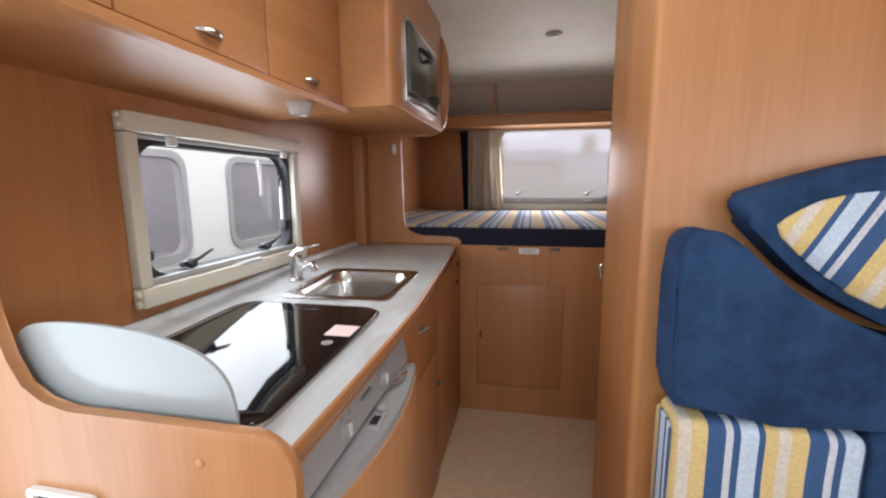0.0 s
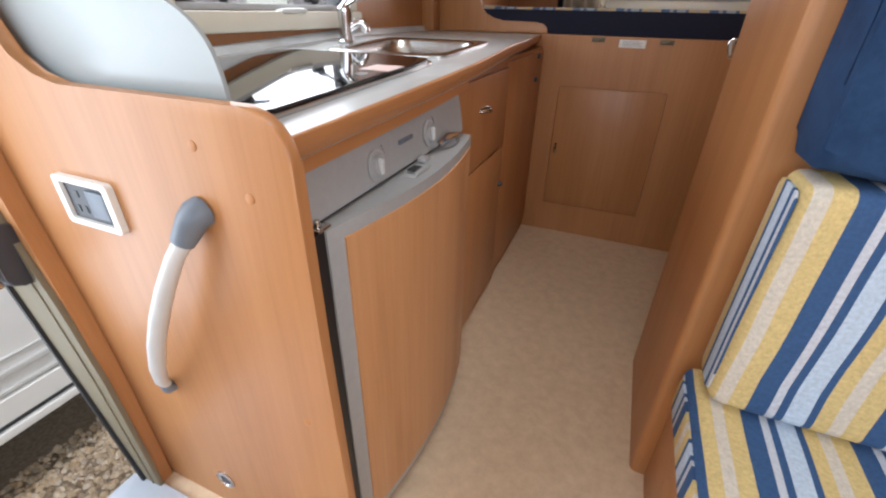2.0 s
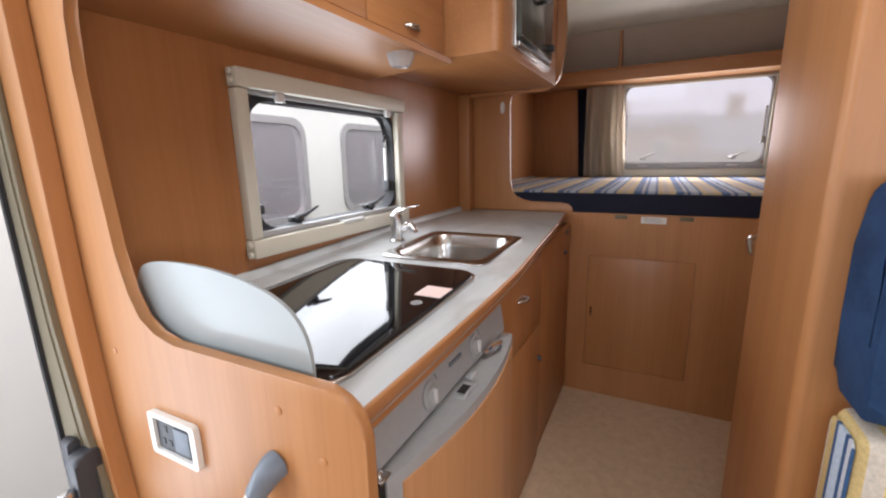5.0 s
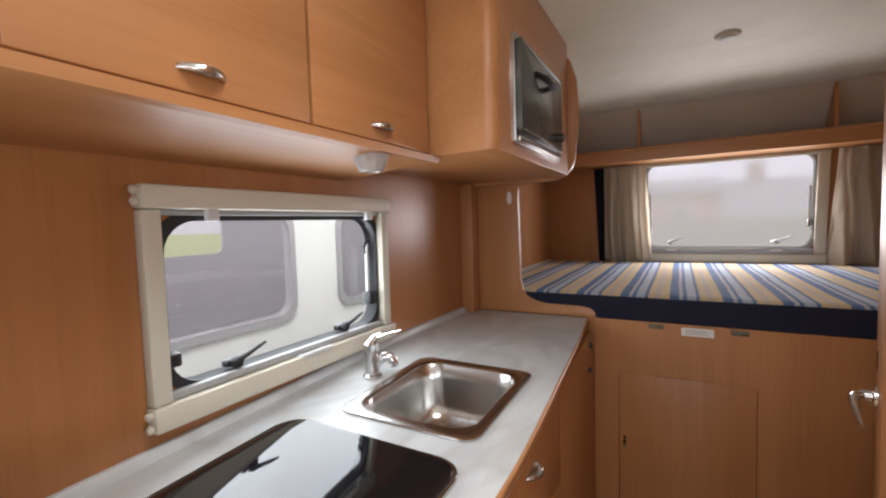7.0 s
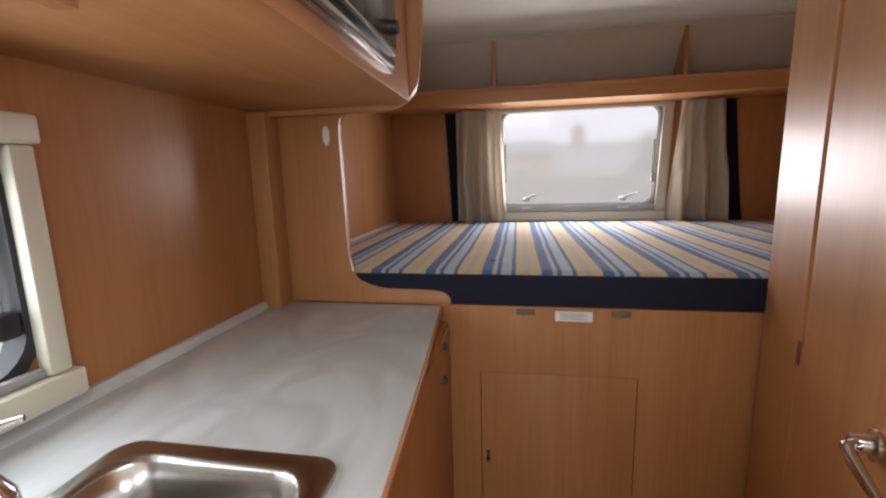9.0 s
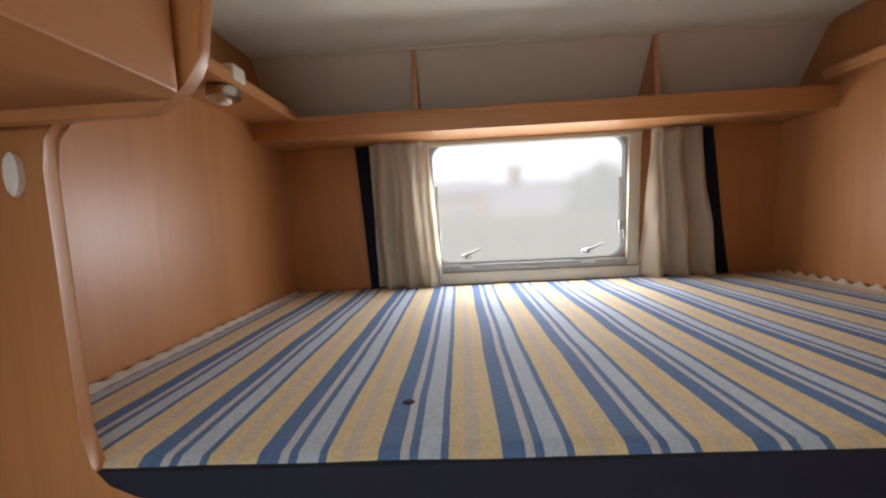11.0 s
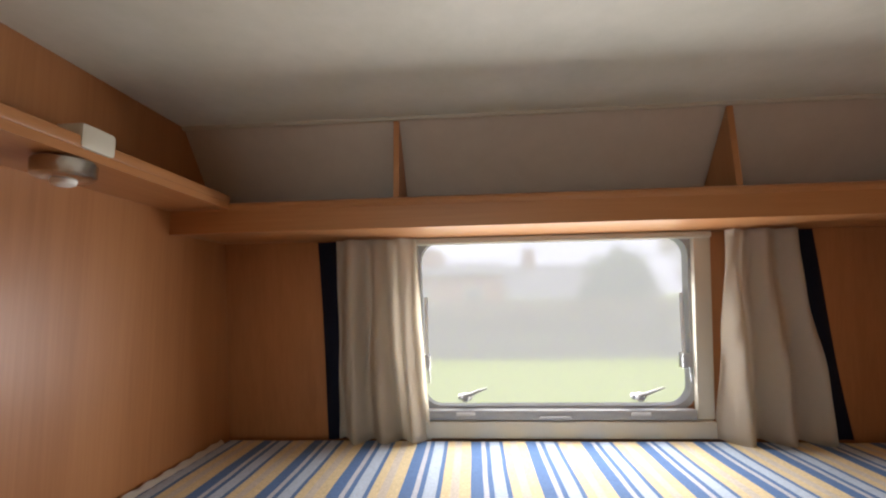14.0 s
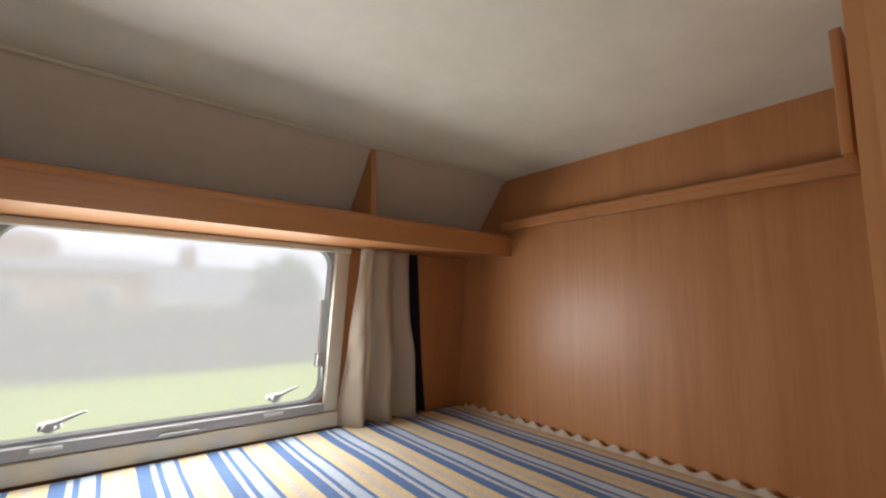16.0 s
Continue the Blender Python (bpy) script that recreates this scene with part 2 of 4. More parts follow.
pane_mat = glass("clear acrylic", (0.97, 0.98, 0.98))
pane_fog = glass("misted acrylic", (0.95, 0.94, 0.96), 0.05, 0.38)
blur = pane_fog.node_tree.nodes.new("ShaderNodeBsdfRefraction")
blur.inputs["Color"].default_value = (0.90, 0.865, 0.94, 1)
blur.inputs["Roughness"].default_value = 0.22
blur.inputs["IOR"].default_value = 1.12
clear = pane_fog.node_tree.nodes["Transparent BSDF"].outputs[0].links[0].to_socket
link(pane_fog, blur.outputs[0], clear)
smoke = speckled("smoked acrylic edge", (0.40, 0.395, 0.41), (0.36, 0.355, 0.37), 8, 0.3, 0.3, 0.02)
tint_glass = glass("grey tinted caravan window", (0.72, 0.70, 0.72), 0.05, 0.20, "ShaderNodeBsdfDiffuse")


# ---- mesh helpers ----
ORIGIN = {}


def thing(name, at, label="", category="", group="", kind=""):
    ob = new(name)
    ob.empty_display_size = 0.05
    ob.location = at
    ORIGIN[ob] = Vector(at)
    return tagged(ob, label, category, group, kind)


def finish(bm, smooth=None):
    bmesh.ops.recalc_face_normals(bm, faces=bm.faces)
    if smooth:
        lim = radians(smooth)
        for f in bm.faces:
            f.smooth = True
        for e in bm.edges:
            if len(e.link_faces) == 2 and e.calc_face_angle(0) > lim:
                e.smooth = False


def part(name, bm, material, parent=None, label="", smooth=40):
    """One mesh object, in place, under a thing or a part."""
    finish(bm, smooth)
    at = ORIGIN.get(parent, Vector((0, 0, 0)))
    bmesh.ops.translate(bm, verts=bm.verts, vec=-at)
    me = bpy.data.meshes.new(name)
    bm.to_mesh(me)
    bm.free()
    for one in material if isinstance(material, (list, tuple)) else (material,):
        me.materials.append(one)
    ob = new(name, me)
    ob.parent = parent
    ORIGIN[ob] = at
    if label:
        ob["label"] = label
    return ob


def solo(name, bm, material, label="", category="", group="", kind="", smooth=40):
    """A thing that is one mesh, with its origin at its base."""
    lo = [min(v.co[i] for v in bm.verts) for i in range(3)]
    hi = [max(v.co[i] for v in bm.verts) for i in range(3)]
    at = Vector(((lo[0] + hi[0]) / 2, (lo[1] + hi[1]) / 2, lo[2])) if kind != "structure" else Vector((0, 0, 0))
    bmesh.ops.translate(bm, verts=bm.verts, vec=-at)
    ORIGIN_saved = at
    ob = part(name, bm, material, None, "", smooth)
    ob.location = ORIGIN_saved
    ORIGIN[ob] = ORIGIN_saved
    return tagged(ob, label, category, group, kind)


def box(x0, x1, y0, y1, z0, z1, bevel=0.0, seg=2, bm=None):
    own = bmesh.new()
    bmesh.ops.create_cube(own, size=1, matrix=Matrix.Translation(((x0 + x1) / 2, (y0 + y1) / 2, (z0 + z1) / 2)) @ Matrix.Diagonal((x1 - x0, y1 - y0, z1 - z0, 1)))
    if bevel:
        bmesh.ops.bevel(own, geom=own.edges[:], offset=bevel, segments=seg, profile=0.5, affect="EDGES")
    return merge(bm, own)


def merge(bm, own):
    if bm is None:
        return own
    me = bpy.data.meshes.new("tmp")
    own.to_mesh(me)
    own.free()
    bm.from_mesh(me)
    bpy.data.meshes.remove(me)
    return bm


def put(axis, a, b, c):
    """Point with plane coordinates (a, b) and depth c along axis."""
    return {"x": (c, a, b), "y": (a, c, b), "z": (a, b, c)}[axis]


def prism(pts, axis, c0, c1, bevel=0.0, seg=2, bm=None, hole=None):
    """A plane outline (with a hole of as many points, if any) drawn out along an axis."""
    own = bmesh.new()
    if hole is None:
        lo = [own.verts.new(put(axis, a, b, c0)) for a, b in pts]
        hi = [own.verts.new(put(axis, a, b, c1)) for a, b in pts]
        caps = [own.faces.new(lo), own.faces.new(hi[::-1])]
        n = len(pts)
        for i in range(n):
            own.faces.new((lo[i], lo[(i + 1) % n], hi[(i + 1) % n], hi[i]))
        if bevel:
            edges = [e for f in caps for e in f.edges]
            bmesh.ops.bevel(own, geom=edges, offset=bevel, segments=seg, profile=0.5, affect="EDGES")
    else:
        n = len(pts)
        rings = [[own.verts.new(put(axis, a, b, c)) for a, b in loop] for loop in (pts, hole) for c in (c0, c1)]
        ol, oh, il, ih = rings
        for i in range(n):
            j = (i + 1) % n
            own.faces.new((ol[i], ol[j], oh[j], oh[i]))
            own.faces.new((il[i], il[j], ih[j], ih[i]))
            own.faces.new((ol[i], ol[j], il[j], il[i]))
            own.faces.new((oh[i], oh[j], ih[j], ih[i]))
        if bevel:
            keep = [e for e in own.edges if abs(e.verts[0].co["xyz".index(axis)] - e.verts[1].co["xyz".index(axis)]) < 1e-6 and e.calc_face_angle(0) > 1.0]
            bmesh.ops.bevel(own, geom=keep, offset=bevel, segments=seg, profile=0.5, affect="EDGES")
    return merge(bm, own)


def rounded(a0, a1, b0, b1, r, k=6):
    """Rounded rectangle outline, counter-clockwise."""
    pts = []
    for ca, cb, s in ((a1 - r, b0 + r, -90), (a1 - r, b1 - r, 0), (a0 + r, b1 - r, 90), (a0 + r, b0 + r, 180)):
        for i in range(k + 1):
            t = radians(s + 90 * i / k)
            pts.append((ca + r * math.cos(t), cb + r * math.sin(t)))
    return pts


def wall_hole(axis, c0, c1, outer, hole, bm=None):
    """A rectangular slab with a rounded opening: outer and hole as (a0, a1, b0, b1[, r])."""
    a0, a1, b0, b1 = outer
    h = rounded(*hole)
    k = len(h) // 4
    corners = ((a1, b0), (a1, b1), (a0, b1), (a0, b0))
    pts = []
    for q in range(4):
        pts += [corners[q]] * k
    own = bmesh.new()
    for c in (c0, c1):
        hv = [own.verts.new(put(axis, a, b, c)) for a, b in h]
        cv = [own.verts.new(put(axis, a, b, c)) for a, b in corners]
        for q in range(4):
            for i in range(k - 1):
                own.faces.new((cv[q], hv[q * k + i], hv[q * k + i + 1]))
            own.faces.new((cv[q], hv[q * k + k - 1], hv[(q * k + k) % len(h)], cv[(q + 1) % 4]))
    own.verts.ensure_lookup_table()
    n = len(h)
    for base, size in ((0, n), (n, 4)):
        for i in range(size):
            j = (i + 1) % size
            off = n + 4
            own.faces.new((own.verts[base + i], own.verts[base + j], own.verts[base + off + j], own.verts[base + off + i]))
    return merge(bm, own)


def tube(path, radius, seg=10, bm=None, cap=True, flat=1.0):
    """A round bar along points; radius may be a list."""
    own = bmesh.new()
    pts = [Vector(p) for p in path]
    rad = radius if isinstance(radius, (list, tuple)) else [radius] * len(pts)
    rings = []
    up = Vector((0, 0, 1))
    for i, p in enumerate(pts):
        d = (pts[min(i + 1, len(pts) - 1)] - pts[max(i - 1, 0)]).normalized()
        s = d.cross(up)
        if s.length < 1e-3:
            s = d.cross(Vector((0, 1, 0)))
        s.normalize()
        u = s.cross(d).normalized()
        rings.append([own.verts.new(p + s * rad[i] * math.cos(2 * math.pi * j / seg) + u * rad[i] * flat * math.sin(2 * math.pi * j / seg)) for j in range(seg)])
    for a, b in zip(rings, rings[1:]):
        for j in range(seg):
            own.faces.new((a[j], a[(j + 1) % seg], b[(j + 1) % seg], b[j]))
    if cap:
        own.faces.new(rings[0][::-1])
        own.faces.new(rings[-1])
    return merge(bm, own)


def lathe(profile, at, m=None, seg=24, bm=None):
    """Radius and height pairs turned round z, then set at a place, turned by m."""
    own = bmesh.new()
    rings = [[own.verts.new((r * math.cos(2 * math.pi * j / seg), r * math.sin(2 * math.pi * j / seg), z)) for j in range(seg)] for r, z in profile]
    for a, b in zip(rings, rings[1:]):
        for j in range(seg):
            own.faces.new((a[j], a[(j + 1) % seg], b[(j + 1) % seg], b[j]))
    own.faces.new(rings[0][::-1])
    own.faces.new(rings[-1])
    bmesh.ops.transform(own, matrix=Matrix.Translation(at) @ (m or Matrix()), verts=own.verts)
    return merge(bm, own)


def strip_mesh(rows):
    """A sheet from rows of points."""
    own = bmesh.new()
    vs = [[own.verts.new(p) for p in row] for row in rows]
    for a, b in zip(vs, vs[1:]):
        for i in range(len(a) - 1):
            own.faces.new((a[i], a[i + 1], b[i + 1], b[i]))
    return own


def eased(pts, rounds=2):
    """A closed outline with its corners cut smooth."""
    for _ in range(rounds):
        nxt = []
        for (a0, b0), (a1, b1) in zip(pts, pts[1:] + pts[:1]):
            nxt += [(a0 * 0.75 + a1 * 0.25, b0 * 0.75 + b1 * 0.25), (a0 * 0.25 + a1 * 0.75, b0 * 0.25 + b1 * 0.75)]
        pts = nxt
    return pts


def arc(ca, cb, r, s, e, k=6):
    return [(ca + r * math.cos(radians(s + (e - s) * i / k)), cb + r * math.sin(radians(s + (e - s) * i / k))) for i in range(k + 1)]


# ---- plan, in metres ----
XR = 2.15          # inside width
CEIL = 1.955       # inside height
BED_Y = 1.70       # front of the bed
BED_Z = 1.0        # top of the mattress
FRONT = -2.45      # front wall behind the walk
GROUND = -0.62     # ground outside
LEAN = 0.105       # the rear wall leans in


def rear_y(z):
    return 3.11 - (z - 1.0) * LEAN


# ---- structure ----
solo("floor", box(0.02, XR + 0.04, FRONT - 0.04, 3.2, -0.05, 0.0), carpet, "beige speckled vinyl floor", "floor", kind="structure")
# the ceiling hole is unseen, it only houses the added overhead fill
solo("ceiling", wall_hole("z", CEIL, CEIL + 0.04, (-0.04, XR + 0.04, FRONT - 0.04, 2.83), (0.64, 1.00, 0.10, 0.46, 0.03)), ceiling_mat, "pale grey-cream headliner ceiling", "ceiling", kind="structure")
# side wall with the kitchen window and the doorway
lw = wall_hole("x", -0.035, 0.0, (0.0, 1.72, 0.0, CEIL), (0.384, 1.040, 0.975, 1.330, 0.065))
solo("wall_left_kitchen", lw, wood_shaded, "beech-laminated side wall behind the kitchen", "wall", kind="structure")
solo("wall_left_bed", box(-0.035, 0.0, 1.72, 3.2, 0.0, CEIL), wood_v, "beech-laminated side wall beside the bed", "wall", kind="structure")
solo("wall_left_front", box(-0.035, 0.0, FRONT, -0.80, 0.0, CEIL), wood_v, "beech-laminated side wall", "wall", kind="structure")
solo("wall_left_lintel", box(-0.035, 0.0, -0.80, 0.0, 1.86, CEIL), wood_v, "beech-laminated strip over the doorway", "wall", kind="structure")
# unseen opening, cut only for the added side fill lamp
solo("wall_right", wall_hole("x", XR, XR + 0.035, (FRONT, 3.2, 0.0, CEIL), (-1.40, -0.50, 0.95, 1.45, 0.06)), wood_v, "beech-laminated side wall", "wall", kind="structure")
fw = wall_hole("y", FRONT - 0.035, FRONT, (-0.04, XR + 0.04, 0.0, CEIL), (0.15, 2.0, 0.95, 1.75, 0.08))
solo("wall_front", fw, wood_v, "front bulkhead with a wide opening", "wall", kind="structure")
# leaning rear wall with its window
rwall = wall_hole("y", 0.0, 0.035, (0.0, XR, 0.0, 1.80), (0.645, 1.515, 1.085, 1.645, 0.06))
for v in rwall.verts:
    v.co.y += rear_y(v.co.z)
solo("wall_rear", rwall, wood_shaded, "beech-laminated rear wall round a window", "wall", kind="structure")
# sloping roof lining above the rear shelf
sl = prism([(2.815, CEIL), (3.04, 1.66), (3.08, 1.66), (2.855, CEIL + 0.02)], "x", -0.03, XR + 0.03)
solo("ceiling_slope", sl, slope_mat, "sloping beige roof lining above the rear shelf", "ceiling", kind="structure")
solo("trim_ceiling", tube([(0.0, 2.812, CEIL - 0.002), (XR, 2.812, CEIL - 0.003)], 0.0075, 8), cream, "thin cream cover strip along the ceiling", "trim", kind="structure")


# ---- washroom block ----
wash = thing("washroom", (1.5, 1.1, 0.0), "full-height beech-laminated washroom cubicle", "washroom")
front = [(XR, 0.45)] + [(1.140, 0.45)] + arc(1.136, 0.466, 0.016, -90, -180, 5) + [(1.120, 0.86), (1.142, 0.86), (1.142, 0.49), (1.158, 0.472), (XR, 0.472)]
part("front_panel", prism(front, "z", 0.0, CEIL - 0.003), wood_v, wash)


def slant(s):
    """A place on the slanting washroom side, s from 0 at its front to 1 at the bed."""
    return 1.120 + 0.232 * s, 0.86 + 0.80 * s


def slant_slab(s0, s1, z0, z1, out, deep, bevel=0.002):
    (ax, ay), (bx, by) = slant(s0), slant(s1)
    n = Vector((-(by - ay), bx - ax)).normalized()
    pts = [(ax + n.x * out, ay + n.y * out), (bx + n.x * out, by + n.y * out), (bx - n.x * deep, by - n.y * deep), (ax - n.x * deep, ay - n.y * deep)]
    return prism(pts, "z", z0, z1, bevel)


part("door_panel", slant_slab(0.02, 0.646, 0.03, 1.88, 0.0, 0.02, 0.003), wood_v, wash)
part("door_lintel", slant_slab(0.0, 0.646, 1.885, CEIL - 0.003, 0.0, 0.02), wood_v, wash)
part("side_panel", slant_slab(0.674, 1.0, 0.0, CEIL - 0.003, 0.0, 0.02, 0.004), wood_v, wash)
part("rear_panel", prism([(1.354, 1.652), (XR, 1.652), (XR, 1.674), (1.360, 1.674)], "z", 0.0, CEIL - 0.003), wood_v, wash)
part("joint_filler", slant_slab(0.640, 0.680, 0.945, CEIL - 0.004, -0.012, 0.030, 0.0), wood_shaded, wash, "recessed brown joint beside the door")
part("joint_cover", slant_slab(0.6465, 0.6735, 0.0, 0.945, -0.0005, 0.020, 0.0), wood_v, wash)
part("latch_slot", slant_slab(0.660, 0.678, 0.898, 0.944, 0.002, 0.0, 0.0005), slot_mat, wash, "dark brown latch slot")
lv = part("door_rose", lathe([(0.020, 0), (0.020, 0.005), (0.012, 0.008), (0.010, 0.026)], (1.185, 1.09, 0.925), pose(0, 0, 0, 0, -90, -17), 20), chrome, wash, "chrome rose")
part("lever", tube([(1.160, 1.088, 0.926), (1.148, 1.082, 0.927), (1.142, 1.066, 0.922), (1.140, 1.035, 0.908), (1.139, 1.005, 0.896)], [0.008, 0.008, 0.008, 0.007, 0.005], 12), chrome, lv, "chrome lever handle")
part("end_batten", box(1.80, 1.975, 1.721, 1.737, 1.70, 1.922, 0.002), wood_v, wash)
# fills the gap behind the batten, its shade put into the darker beech
part("batten_spacer", box(1.88, 1.96, 1.6745, 1.7205, 1.71, 1.91), wood_shaded, wash)

# ---- kitchen end panel ----
endp = thing("kitchen_end_panel", (0.35, 0.01, 0.0), "shaped beech end panel of the kitchen with rounded corners", "panel")
outline = [(0.02, 0.0), (0.632, 0.0), (0.622, 0.60)] + arc(0.567, 0.842, 0.055, 0, 90, 6) + [(0.27, 0.897), (0.225, 0.903), (0.19, 0.925), (0.168, 0.965), (0.155, 1.03), (0.142, 1.16), (0.134, 1.30), (0.136, 1.37), (0.150, 1.415), (0.18, 1.445), (0.22, 1.455), (0.315, 1.455), (0.315, CEIL - 0.003), (0.02, CEIL - 0.003)]
part("board", prism(outline, "y", 0.0, 0.018, 0.004), wood_v, endp)
for sx, sz in ((0.483, 0.847), (0.554, 0.795), (0.569, 0.421), (0.10, 0.855)):
    part("screw_cap", lathe([(0.0065, 0), (0.0065, 0.001), (0.004, 0.002)], (sx, 0.0, sz), pose(0, 0, 0, 90), 12), screw_mat, endp, "brown screw cap")


# ---- kitchen base ----
def front_x(y):
    """Front edge of the worktop along the kitchen."""
    a = 0.602 + 0.011 * math.sin(min(y / 0.5, 1) * math.pi / 2)
    return a - 0.083 * (max(0.0, y - 0.60) / 1.1) ** 1.3


def settle(own):
    """The worktop falls slightly towards the entrance."""
    for v in own.verts:
        v.co.z -= 0.037 * max(0.0, 1 - v.co.y / 0.97)
    return own


ys = [0.019 + 1.68 * i / 40 for i in range(41)]
wt = thing("worktop", (0.3, 0.85, 0.87), "pale grey veined laminate worktop with beech edging", "worktop")


def slab_with_holes():
    """The worktop as strips round the sink opening."""
    own = bmesh.new()
    sx0, sx1, sy0, sy1 = 0.205, 0.505, 0.655, 0.985
    cuts = sorted(set([round(y, 4) for y in ys] + [sy0, sy1]))
    for y0, y1 in zip(cuts, cuts[1:]):
        inside = y0 >= sy0 - 1e-6 and y1 <= sy1 + 1e-6
        for a0, a1 in (((0.0, sx0), (sx1, None)) if inside else ((0.0, None),)):
            xa, xb = (a1, a1) if a1 else (front_x(y0) - 0.006, front_x(y1) - 0.006)
            for z in (0.87, 0.90):
                own.faces.new([own.verts.new(p) for p in ((a0, y0, z), (xa, y0, z), (xb, y1, z), (a0, y1, z))])
    bmesh.ops.remove_doubles(own, verts=own.verts, dist=1e-5)
    return own


part("surface", settle(slab_with_holes()), worktop_mat, wt, "grey veined laminate")
edge = strip_mesh([[(front_x(y) + dx, y, z) for dx, z in ((-0.006, 0.9005), (-0.002, 0.9005), (0.0, 0.8985), (0.0, 0.884), (-0.003, 0.880), (-0.009, 0.869), (-0.085, 0.868))] for y in ys])
part("edging", settle(edge), wood_y, wt, "beech edge strip")
part("end_cap", settle(box(0.02, 0.600, 0.0185, 0.0265, 0.868, 0.9006, 0.001)), wood_x, wt)
part("upstand", settle(strip_mesh([[(x, y, z) for x, z in ((0.0, 0.9), (0.017, 0.9), (0.015, 0.914), (0.009, 0.920), (0.0, 0.920))] for y in (0.02, 0.5, 0.97, 1.3, 1.628)])), worktop_mat, wt, "grey upstand along the wall")

part("apron", settle(prism([(0.556, 0.02)] + [(front_x(y) - 0.018, y) for y in [0.02 + 0.592 * i / 12 for i in range(13)]] + [(0.556, 0.612)], "z", 0.846, 0.8678)), wood_y, wt, "beech apron under the edge")
base = thing("kitchen_base_unit", (0.3, 1.2, 0.0), "beech kitchen base unit with a drawer and two doors", "cabinet")
part("body", box(0.02, 0.545, 0.614, 1.690, 0.0, 0.735), wood_v, base)
part("top_rail", box(0.512, 0.545, 0.614, 1.690, 0.7355, 0.8540), wood_v, base)
part("end_cheek", box(0.02, 0.511, 0.614, 0.632, 0.7355, 0.8540), wood_v, base)
dr = part("drawer", box(0.545, 0.563, 0.620, 1.092, 0.586, 0.830, 0.003), wood_v, base)
part("door", box(0.545, 0.563, 0.620, 1.092, 0.03, 0.580, 0.003), wood_v, base)
part("door", box(0.532, 0.552, 1.100, 1.688, 0.03, 0.842, 0.003), wood_v, base)


def bow_handle(x, y, z, length, out, rise, material, parent):
    """A curved cabinet handle that lies along y and stands out along x."""
    rows = []
    for i in range(13):
        s = i / 12
        w = max(0.0, math.sin(math.pi * s))
        yy = y + (s - 0.5) * length
        c = x + out * w ** 0.6
        h = rise * (0.45 + 0.55 * w)
        rows.append([(x, yy, z + h), (c * 0.5 + x * 0.5, yy, z + h), (c, yy, z + h * 0.5), (c, yy, z - h * 0.35), (c - 0.004, yy, z - h * 0.6), (x, yy, z - h * 0.1)])
    return part("handle", strip_mesh(rows), material, parent, "satin metal handle", 60)


bow_handle(0.563, 0.838, 0.744, 0.075, 0.024, 0.010, satin, dr)
for ky, kz, kx in ((1.075, 0.445, 0.563), (1.56, 0.738, 0.552), (1.58, 0.825, 0.552)):
    part("knob", lathe([(0.010, 0), (0.010, 0.004), (0.006, 0.012)], (kx, ky, kz), pose(0, 0, 0, 0, 90), 14), charcoal, base, "dark push knob")

# fridge with a bowed door
fr = thing("fridge", (0.3, 0.37, 0.0), "grey built-in fridge with a bowed beech door panel", "fridge")
part("body", box(0.05, 0.555, 0.045, 0.608, 0.03, 0.825), grey_plastic, fr)


def bow(y):
    s = (y - 0.05) / 0.558
    return 0.598 + 0.010 * s + 0.036 * max(0.0, math.sin(math.pi * min(max(s, 0), 1))) ** 0.9


fy = [0.064 + 0.544 * i / 16 for i in range(17)]
part("door", prism([(0.557, 0.064)] + [(bow(y), y) for y in fy] + [(0.557, 0.608)], "z", 0.035, 0.735, 0.004), grey_plastic, fr, "grey door frame")
fyp = [0.092 + 0.488 * i / 14 for i in range(15)]
part("door_panel", prism([(0.57, 0.092)] + [(bow(y) + 0.003, y) for y in fyp] + [(0.57, 0.580)], "z", 0.06, 0.714, 0.002), wood_lit, fr, "beech door panel")
part("control_panel", strip_mesh([[(x, y, z) for x, z in ((0.587, 0.742), (0.583, 0.770), (0.578, 0.800), (0.572, 0.826))] for y in (0.046, 0.24, 0.44, 0.607)]), grey_plastic, fr)
for ky, kz in ((0.226, 0.770), (0.424, 0.776)):
    kn = part("dial", lathe([(0.026, 0), (0.026, 0.0025), (0.022, 0.004), (0.020, 0.0025), (0.017, 0.003), (0.015, 0.008)], (0.5835, ky, kz), pose(0, 0, 0, 0, 80), 28), grey_plastic, fr, "round grey dial")
    part("grip", box(0.588, 0.597, ky - 0.0035, ky + 0.0035, kz - 0.012, kz + 0.013, 0.002), light_grey, kn, "pale dial grip")
    for q in range(4):
        part("mark", box(0.5795, 0.5812, ky + 0.022 + 0.004 * q, ky + 0.0235 + 0.004 * q, kz + 0.024 - 0.006 * q, kz + 0.027 - 0.006 * q), dark_grey, fr)
part("badge", box(0.579, 0.5835, 0.305, 0.355, 0.783, 0.790), dark_grey, fr)
part("gap_seal", box(0.557, 0.582, 0.052, 0.606, 0.736, 0.742), black_plastic, fr)
# solid black block stands for the shade between end panel and door
part("side_shade", box(0.40, 0.599, 0.022, 0.0635, 0.02, 0.734), black_plastic, fr, "black block for the shade beside the door")
hg = part("hinge", box(0.572, 0.602, 0.050, 0.076, 0.7355, 0.740, 0.0015), satin, fr, "metal hinge plate")
part("pin", lathe([(0.005, 0), (0.005, 0.008), (0.003, 0.010)], (0.592, 0.060, 0.740), None, 12), satin, hg)
la = part("latch", prism([(0.285, 0.7355), (0.350, 0.7355), (0.346, 0.742), (0.330, 0.7455), (0.300, 0.744)], "x", 0.596, 0.622, 0.002), grey_plastic, fr, "grey door catch")
